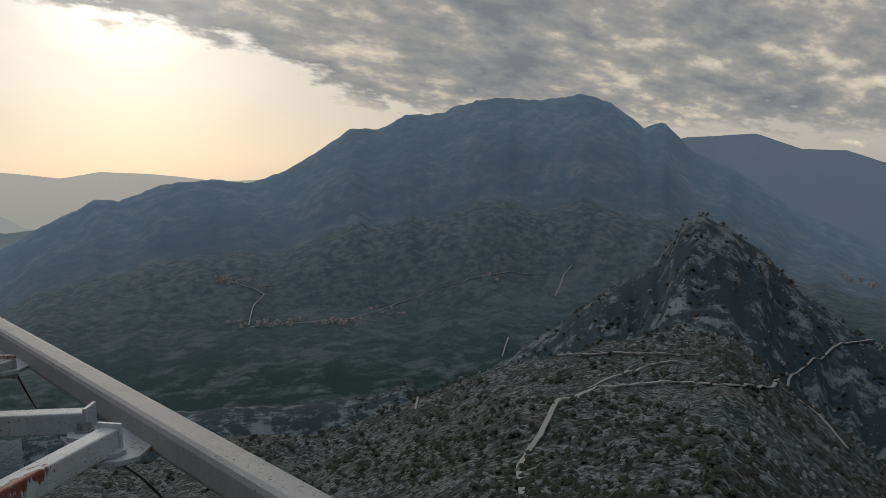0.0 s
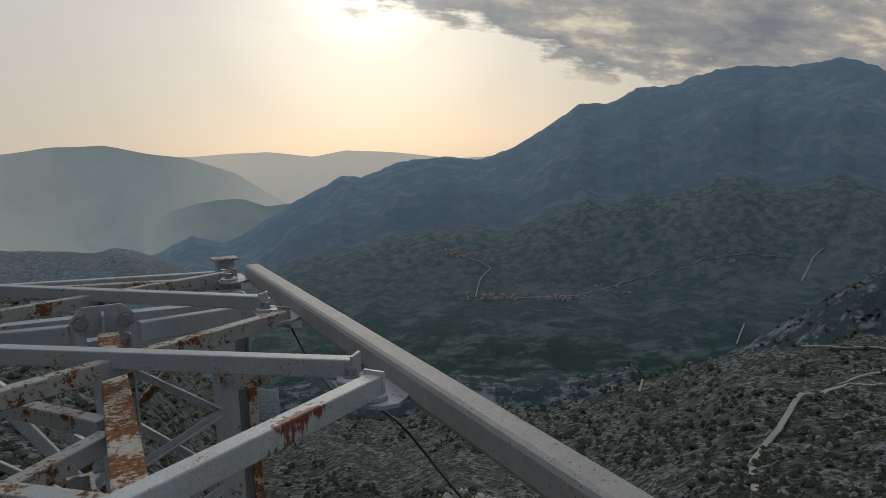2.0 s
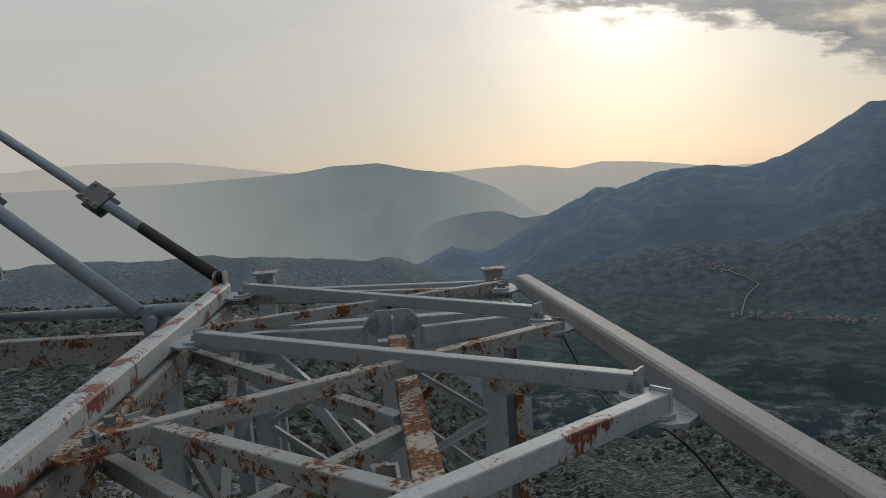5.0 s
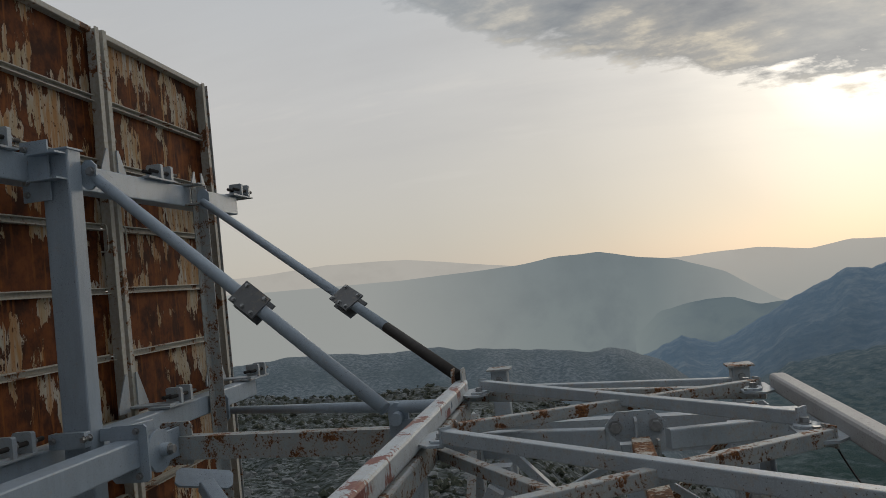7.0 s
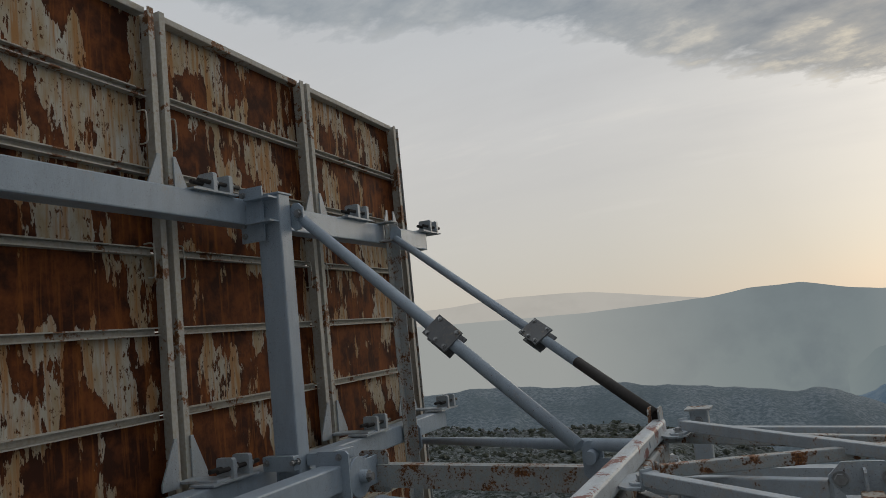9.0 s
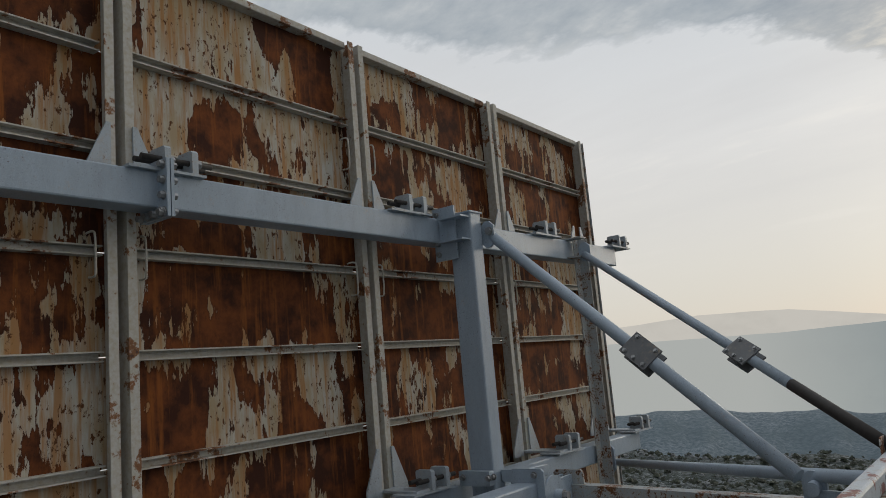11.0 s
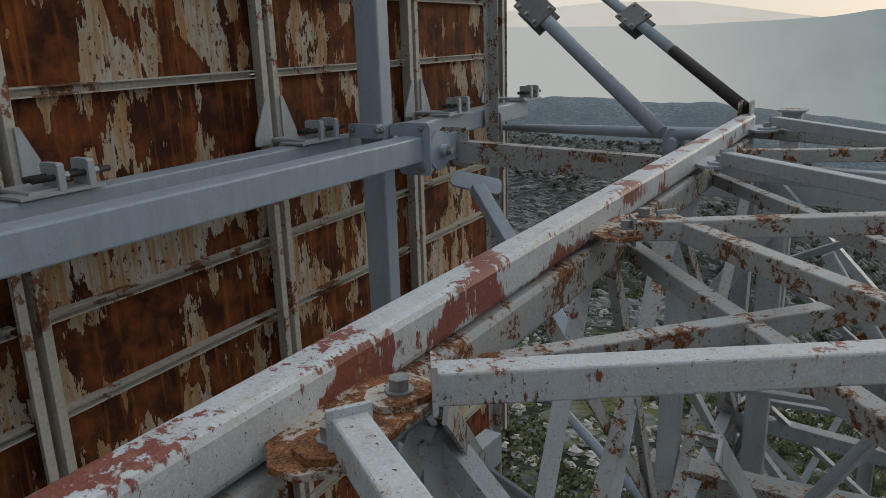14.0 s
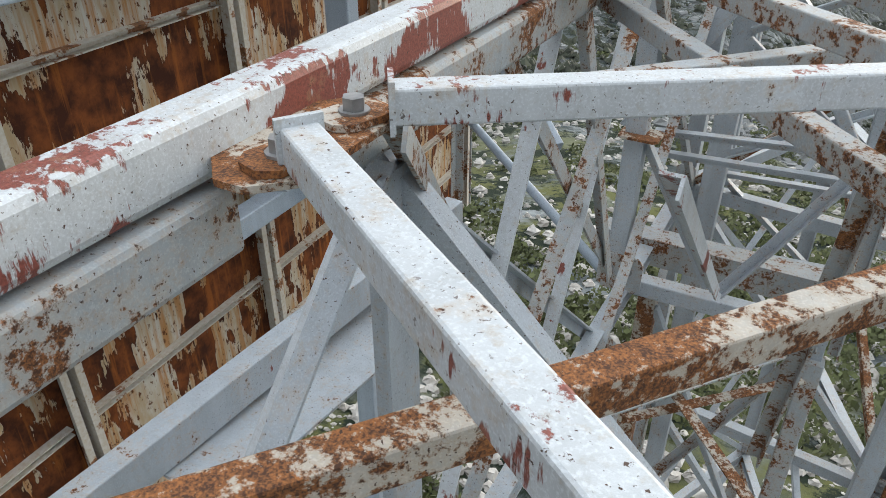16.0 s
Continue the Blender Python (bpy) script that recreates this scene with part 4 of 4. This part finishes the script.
for dx in (-0.05, 0.02):
    beam("hinge_cheek", hz + V((dx, -0.26, 0)), hz + V((dx, 0.27, 0)), 0.02, 0.2, STEEL_BLUE, carrier)
bolt(hz + V((0.11, 0, 0)), (1, 0, 0), carrier, 0.06, 0.03)
for k in (-0.14, 0.14):
    bolt((-2.14, 0.42, -0.30 + k), (0, -1, 0), carrier, 0.034, 0.02)
# saddle where post and lower rail meet
beam("saddle", (-2.62, 0.40, -0.19), (-2.62, 0.46, -0.19), 0.26, 0.10, STEEL_BLUE, carrier)
beam("saddle", (-2.42, 0.55, -0.19), (-2.42, 0.95, -0.21), 0.14, 0.08, STEEL_BLUE, carrier)
for dy in (0.38, 0.44):
    bolt((-2.70, dy, -0.18), (0, -1, 0), carrier, 0.034, 0.02)
    bolt((-2.48, dy, -0.18), (0, -1, 0), carrier, 0.034, 0.02)
# splice in the upper rail
for s in (-1, 1):
    plate("splice_flange", (RAIL_X + 0.01, -1.86 + s * 0.012, 1.60), (0, 1, 0), (0, 0, 1), 0.30, 0.25, 0.018, STEEL_BLUE, carrier)
for k in (-0.12, -0.04, 0.04, 0.12):
    for s in (-1, 1):
        bolt((RAIL_X + 0.105, -1.86 + s * 0.02, 1.60 + k), (0, s, 0), carrier, 0.036, 0.025)
    bolt((RAIL_X + 0.01 + k * 0.8, -1.89, 1.47), (0, -1, 0), carrier, 0.036, 0.025)

# tube struts with their clamped sleeves
STRUTS = [((-2.48, 0.68, 1.545), (-0.40, 0.02, -0.070), 0.040, 0.605), ((-2.60, 2.43, 1.525), (-0.05, 0.40, 0.02), 0.034, 0.675)]
for a, b, r, u in STRUTS:
    a, b = V(a), V(b)
    d = (b - a).normalized()
    if r < 0.038:
        e = a + (b - a) * 0.80
        tube("tube_strut", a, e, r, STEEL_BLUE, carrier, label="blue-grey tube strut")
        tube("tube_strut", e + d * 0.001, b, r + 0.001, DARK, carrier, label="scorched black tube end")
    else:
        tube("tube_strut", a, b, r, STEEL_BLUE, carrier, label="blue-grey tube strut")
    c = a + (b - a) * u
    side = (V((0.55, -0.83, 0.0)) - d * d.dot(V((0.55, -0.83, 0.0)))).normalized()
    face = side
    for s in (-1, 1):
        sl = plate("sleeve_plate", c + face * s * (r + 0.004), face, d, 0.21, 0.155, 0.012, STEEL_DARK, carrier)
        for p in (-0.075, 0.0, 0.075):
            for q in (-0.056, 0.056):
                if abs(p) > 0.01 or q > 0:
                    bolt(c + face * s * (r + 0.011) + d * p + d.cross(face) * q, face * s, sl, 0.020, 0.010, BOLT)
tube("tube_strut", (-2.70, 2.78, -0.43), (-0.02, -0.20, -0.04), 0.034, STEEL_BLUE, carrier, label="blue-grey tube strut")
plate("lug", (-2.70, 2.66, -0.38), (0.3, 0.95, 0), (0, 0, 1), 0.26, 0.13, 0.018, STEEL_BLUE, carrier, 0.04)
bolt((-2.70, 2.63, -0.42), (0, -1, 0), carrier, 0.05, 0.025)
plate("strut_foot", (-0.36, 0.14, -0.17), (0.2, 1, 0), (0, 0, 1), 0.22, 0.12, 0.018, STEEL_BLUE, carrier, 0.04)
tube("foot_pin", (-0.36, 0.06, -0.14), (-0.36, 0.22, -0.14), 0.035, STEEL_BLUE, carrier)
plate("strut_foot", (-0.22, 0.10, -0.22), (0.2, 1, 0), (1, 0, 0), 0.34, 0.14, 0.016, STEEL_BLUE, carrier, 0.04)
for s in (0.0, 0.055):
    plate("clevis", (-0.02 - s, 0.37, 0.02), (1, 0, 0), (0, 1, 0), 0.12, 0.10, 0.010, STEEL_RUST, carrier, 0.02)
# short raking brace with a bolted head behind the left chord
beam("raker", (-2.05, 1.05, -0.68), (-0.75, 0.05, -1.55), 0.11, 0.09, STEEL_BLUE, carrier, c=0.01)
plate("raker_head", (-2.12, 1.16, -0.66), (0.45, -0.45, 0.75), (1, 0.0, 0.42), 0.40, 0.16, 0.02, STEEL_BLUE, carrier, 0.03)
# broad raking girders in front of the lower panel
beam("raking_girder", (-1.25, -3.75, -1.72), (-1.0, -0.75, -1.66), 0.10, 0.17, STEEL, carrier)
beam("raking_girder", (-1.02, -2.75, -1.80), (-0.90, -1.2, -1.86), 0.34, 0.016, STEEL, carrier)
beam("raking_girder", (-2.2, 0.4, -2.3), (-0.2, -2.8, -3.4), 0.10, 0.10, STEEL, carrier)
tube("tie_rod", (-2.6, 1.6, -1.75), (-0.1, -0.6, -1.95), 0.03, STEEL_BLUE, carrier)


def rail_clamp(y, z, up):
    """Clamp that hooks one rib to a rail: fin plates, two jaws and threaded rods."""
    x0, yy = on_panel(y, 0.13)
    xr = RAIL_X + 0.0
    zc = z + up * 0.10
    cl = thing("rail_clamp", (xr, yy, z + up * 0.09), "grey steel clamp with threaded rods on the rail", "clamp", "clamps along the rails")
    for s in (-1, 1):
        bm = bmesh.new()
        pts = [(s * 0.062, -0.02), (s * 0.21, -0.02), (s * 0.21, 0.03), (s * 0.085, 0.30), (s * 0.062, 0.30)]
        lo = [bm.verts.new((x0 - 0.006, yy + py, zc + up * pz)) for py, pz in pts]
        hi = [bm.verts.new((x0 + 0.006, yy + py, zc + up * pz)) for py, pz in pts]
        bm.faces.new(lo), bm.faces.new(hi[::-1])
        for i in range(5):
            bm.faces.new((lo[i], hi[i], hi[(i + 1) % 5], lo[(i + 1) % 5]))
        bmesh.ops.recalc_face_normals(bm, faces=bm.faces)
        part("fin", bm, STEEL, cl)
    beam("bridge", (x0 - 0.01, yy + 0.02, zc + up * 0.012), (xr + 0.05, yy + 0.02, zc + up * 0.012), 0.16, 0.02, STEEL, cl)
    plate("base_plate", (xr - 0.02, yy + 0.10, zc), (0, 0, 1), (0, 1, 0), 0.44, 0.20, 0.014, STEEL, cl)
    for dy in (0.10, 0.26):
        plate("jaw", (xr + 0.0, yy + dy, zc + up * 0.062), (0, 1, 0), (0, 0, 1), 0.15, 0.14, 0.036, STEEL, cl, 0.012)
    for dx in (-0.03, 0.035):
        tube("threaded_rod", (xr + dx, yy - 0.03, zc + up * 0.07), (xr + dx, yy + 0.38, zc + up * 0.07), 0.016, DARK, cl, 8)
        for dy in (0.118, 0.278):
            bolt((xr + dx, yy + dy, zc + up * 0.07), (0, 1, 0), cl, 0.048, 0.028)


for y in RIBS[:-1]:
    rail_clamp(min(y, 3.45), 1.60, 1)
    rail_clamp(min(y, 3.45), -0.32, 1)
    rail_clamp(min(y, 3.45), -2.35, 1)


# ---------------------------------------------------------------- stones and scrub on the slope below
def scatter_xy(rng, r0, r1, a0, a1):
    r = r0 * (r1 / r0) ** rng.random()
    a = a0 + (a1 - a0) * rng.random()
    return r, a, 0.75 + r * math.sin(radians(a)), -3.9 + r * math.cos(radians(a)), ground_height(a, r)


def build_stones():
    rng = random.Random(11)
    verts, faces = [], []
    for k in range(15000):
        r, a, x, y, z = scatter_xy(rng, 4.0, 60.0, -80, 40)
        s = (0.03 + 0.16 * rng.random() ** 3) * (1 + r / 45)
        base = len(verts)
        tw = rng.random() * 6.28
        ring = []
        for lvl, (rad, hh) in enumerate(((1.0, -0.2), (0.9, 0.35), (0.45, 0.75))):
            for i in range(5):
                q = rad * (0.7 + 0.5 * rng.random())
                an = tw + i * 1.2566 + lvl * 0.5
                verts.append((x + s * q * math.cos(an), y + s * q * math.sin(an) * 0.8, z + s * hh * (0.7 + 0.5 * rng.random())))
        for l in range(2):
            for i in range(5):
                j = (i + 1) % 5
                faces.append((base + l * 5 + i, base + l * 5 + j, base + l * 5 + 5 + j, base + l * 5 + 5 + i))
        faces.append(tuple(base + 10 + i for i in range(5)))
    me = bpy.data.meshes.new("stones")
    me.from_pydata(verts, [], faces)
    m, t, b = material("pale_limestone")
    n = noise_tex(t, graph(t)[0]("ShaderNodeTexCoord").outputs["Object"], 6.0, 7)
    gi = t.nodes.new("ShaderNodeNewGeometry")
    c = mix(t, (0.54, 0.53, 0.51), (0.33, 0.32, 0.30), stepped(t, n, 0.35, 0.68))
    c = mix(t, c, (0.20, 0.185, 0.16), math_node(t, "MULTIPLY", gi.outputs["Random Per Island"], 0.45))
    t.links.new(c, b.inputs["Base Color"])
    b.inputs["Roughness"].default_value = 0.9
    bump(t, b, n, 0.5, 0.02)
    me.materials.append(m)
    return tagged(new("stones", me), "loose pale limestone rubble on the slope", "stones", kind="stuff")


def leaf_material(name, colour):
    m, t, b = material(name)
    gi = t.nodes.new("ShaderNodeNewGeometry")
    c = mix(t, colour, [k * 0.45 for k in colour], gi.outputs["Random Per Island"])
    t.links.new(c, b.inputs["Base Color"])
    b.inputs["Roughness"].default_value = 0.75
    return m


def build_scrub():
    rng = random.Random(23)
    verts, faces = [], []
    for k in range(3600):
        r, a, x, y, z = scatter_xy(rng, 5.5, 90.0, -80, 40)
        if noise.noise(Vector((x * 0.13, y * 0.13, 2.0))) < -0.15:
            continue
        s = 0.22 + 0.45 * rng.random() ** 2 + r * 0.006
        for i in range(int(34 + 60 * s)):
            th, ph = rng.random() * 6.28, math.acos(rng.random())
            q = s * (0.35 + 0.65 * rng.random())
            p = Vector((x + q * math.sin(ph) * math.cos(th), y + q * math.sin(ph) * math.sin(th), z + 0.75 * q * math.cos(ph)))
            e = s * (0.10 + 0.10 * rng.random())
            u = Vector((rng.uniform(-1, 1), rng.uniform(-1, 1), rng.uniform(-1, 1))).normalized()
            w = u.orthogonal().normalized()
            base = len(verts)
            verts.extend((p + u * e, p + w * e * 0.6, p - u * e, p - w * e * 0.6))
            faces.append((base, base + 1, base + 2, base + 3))
    me = bpy.data.meshes.new("scrub")
    me.from_pydata(verts, [], faces)
    me.materials.append(leaf_material("olive_scrub_leaves", SCRUB_GREEN))
    return tagged(new("scrub", me), "low olive-green scrub between the stones", "shrubs", kind="stuff")


build_stones()
build_scrub()


# ---------------------------------------------------------------- roads and a village far below
TRACKS = [
    [(27.6, -11.87), (30.5, -11.83), (35.2, -11.73), (38.3, -11.02), (43.1, -9.62), (46.2, -8.74), (49.9, -8.74)],
    [(27.6, -11.74), (28.0, -10.32), (28.9, -9.54), (27.3, -8.81), (25.3, -8.05)],
    [(48.3, -24.88), (48.1, -22.93), (49.7, -20.91), (51.1, -18.24), (54.3, -17.13), (59.3, -16.49), (66.7, -16.33), (68.5, -15.01), (70.9, -13.08), (72.9, -12.52)],
    [(46.9, -15.02), (47.4, -13.46)],
    [(51.1, -14.92), (56.0, -14.52), (61.7, -14.43)],
    [(53.5, -17.24), (56.4, -15.9), (60.1, -14.92)],
    [(51.1, -10.49), (51.8, -8.79), (52.4, -8.36)],
    [(40.0, -18.76), (40.5, -17.33)],
    [(67.3, -16.28), (69.7, -17.9), (71.5, -19.86)],
]


def reach(az, el):
    """How far out the slope lies that is seen from the tower's top at this bearing and depression."""
    con, tn, r = controls(az), math.tan(radians(el)), 30.0
    while r < 2700:
        if EYE_Z + r * tn <= ground_height(az, r, con):
            return r
        r *= 1.012
    return None


def place(az, r, lift=0.0):
    return Vector((0.75 + r * math.sin(radians(az)), -3.9 + r * math.cos(radians(az)), ground_height(az, r) + lift))


ROAD_DUST = plain("pale_gravel_road", (0.36, 0.36, 0.345), 0.95)


def build_road(path, wide):
    pts = []
    for (a0, e0), (a1, e1) in zip(path, path[1:]):
        n = max(3, int(math.hypot(a1 - a0, e1 - e0) * 5))
        for i in range(n + 1):
            u = i / n
            a, e = a0 + (a1 - a0) * u, e0 + (e1 - e0) * u
            a += 0.10 * noise.noise(Vector((a * 2.0, e * 3.0, 1.0)))
            r = reach(a, e)
            if r:
                pts.append((a, r))
    for _ in range(4):       # ease the road over the bumps
        pts = pts[:1] + [((p[0] + 2 * q[0] + w[0]) / 4, (p[1] + 2 * q[1] + w[1]) / 4) for p, q, w in zip(pts, pts[1:], pts[2:])] + pts[-1:]
    bm = bmesh.new()
    for (a, r), (b, s) in zip(pts, pts[1:]):
        if abs(r - s) > 0.12 * r or (abs(a - b) < 1e-4 and abs(r - s) < 0.1):
            continue
        p, q = place(a, r), place(b, s)
        d = (q - p)
        d.z = 0
        if d.length < 1e-3:
            continue
        w = d.normalized().cross(Vector((0, 0, 1))) * wide * (0.18 + r / 3000)
        lift = Vector((0, 0, 0.3 + r * 0.0018))
        vs = [bm.verts.new(v + lift) for v in (p - w, p + w, q + w, q - w)]
        vd = [bm.verts.new(v + lift - Vector((0, 0, 0.4))) for v in (p - w, p + w, q + w, q - w)]
        bm.faces.new(vs)
        for k in range(4):
            bm.faces.new((vs[k], vd[k], vd[(k + 1) % 4], vs[(k + 1) % 4]))
    if not bm.faces:
        bm.free()
        return
    bmesh.ops.recalc_face_normals(bm, faces=bm.faces)
    tagged(part("road", bm, ROAD_DUST), "narrow pale gravel road across the slope", "road", kind="structure")


for k, p in enumerate(TRACKS):
    build_road(p, 1.6 if k != 2 else 2.4)

WALL_PALE = plain("pale_house_wall", (0.46, 0.45, 0.43), 0.9)
ROOF_TILE = plain("faded_tile_roof", (0.27, 0.25, 0.235), 0.9)


def build_house(at):
    h = thing("house", at, "small pale village house with a low tiled roof", "house", "village houses in the valley")
    bm = bmesh.new()
    sweep(bm, at + V((-4, 0, 1.0)), at + V((4, 0, 1.0)), [(-3, -3), (3, -3), (3, 3), (-3, 3)])
    part("wall", bm, WALL_PALE, h)
    bm = bmesh.new()
    sweep(bm, at + V((-4.4, 0, 4.0)), at + V((4.4, 0, 4.0)), [(-3.5, 0), (3.5, 0), (0, 2.2)])
    part("roof", bm, ROOF_TILE, h)
    return h


hr = random.Random(8)
first = None
for a0, a1, e0, e1, n in ((25.2, 29.0, -8.2, -8.9, 26), (26.0, 36.0, -11.5, -12.0, 46), (36.0, 39.5, -11.0, -11.6, 10), (45.0, 46.6, -8.6, -9.1, 10), (71.0, 73.2, -8.6, -9.0, 12)):
    for k in range(n):
        u = hr.random()
        a, e = a0 + (a1 - a0) * u, e0 + (e1 - e0) * u + hr.uniform(-0.18, 0.18)
        r = reach(a, e)
        if not r:
            continue
        at = place(a, r, 1.0)
        if first is None:
            first = build_house(at)
        else:
            copy_thing(first, Matrix.Translation(at) @ Matrix.Rotation(hr.random() * 3.14, 4, "Z") @ Matrix.Scale(hr.uniform(0.6, 1.2), 4))


# dark bushes and pale outcrops over the nearer slopes
def build_bushes():
    rng = random.Random(31)
    verts, faces = [], []
    for k in range(17000):
        r, a, x, y, z = scatter_xy(rng, 60.0, 840.0, -32, 78)
        if (r > 430 and a < 35) or noise.noise(Vector((x * 0.02, y * 0.02, 5.0))) < -0.25:
            continue
        s = (0.4 + 1.1 * rng.random() ** 2) * (0.6 + r / 420)
        for i in range(7):
            th = rng.random() * 6.28
            p = Vector((x + s * 0.6 * math.cos(th) * rng.random(), y + s * 0.6 * math.sin(th) * rng.random(), z + s * (0.1 + 0.6 * rng.random())))
            base = len(verts)
            e = s * (0.35 + 0.3 * rng.random())
            for q in range(4):
                an = th + q * 1.57
                verts.append(p + Vector((e * math.cos(an), e * math.sin(an), e * 0.35 * rng.uniform(-1, 1))))
            verts.append(p + Vector((0, 0, e * 0.8)))
            faces.extend(((base, base + 1, base + 4), (base + 1, base + 2, base + 4), (base + 2, base + 3, base + 4), (base + 3, base, base + 4)))
    me = bpy.data.meshes.new("bushes")
    me.from_pydata(verts, [], faces)
    me.materials.append(leaf_material("dark_maquis_leaves", (0.040, 0.050, 0.030)))
    return tagged(new("bushes", me), "dark green maquis bushes dotted over the rocky slopes", "shrubs", kind="stuff")


def build_outcrops():
    rng = random.Random(37)
    verts, faces = [], []
    for k in range(14000):
        r, a, x, y, z = scatter_xy(rng, 45.0, 840.0, -32, 78)
        if (r > 430 and a < 35) or noise.noise(Vector((x * 0.015, y * 0.015, 8.0))) < -0.1:
            continue
        s = (0.25 + 1.0 * rng.random() ** 3) * (0.6 + r / 330)
        base, tw = len(verts), rng.random() * 6.28
        for lvl, (rad, hh) in enumerate(((1.0, -0.3), (0.85, 0.35), (0.5, 0.7))):
            for i in range(5):
                q = rad * (0.6 + 0.7 * rng.random())
                an = tw + i * 1.2566 + lvl * 0.4
                verts.append((x + s * q * math.cos(an), y + s * q * math.sin(an) * 0.6, z + s * hh * (0.6 + 0.6 * rng.random())))
        for l in range(2):
            for i in range(5):
                j = (i + 1) % 5
                faces.append((base + l * 5 + i, base + l * 5 + j, base + l * 5 + 5 + j, base + l * 5 + 5 + i))
        faces.append(tuple(base + 10 + i for i in range(5)))
    me = bpy.data.meshes.new("outcrops")
    me.from_pydata(verts, [], faces)
    me.materials.append(plain("grey_karst_outcrop", (0.26, 0.275, 0.28), 0.95))
    return tagged(new("outcrops", me), "jagged grey karst outcrops on the slopes", "rocks", kind="stuff")


build_bushes()
build_outcrops()
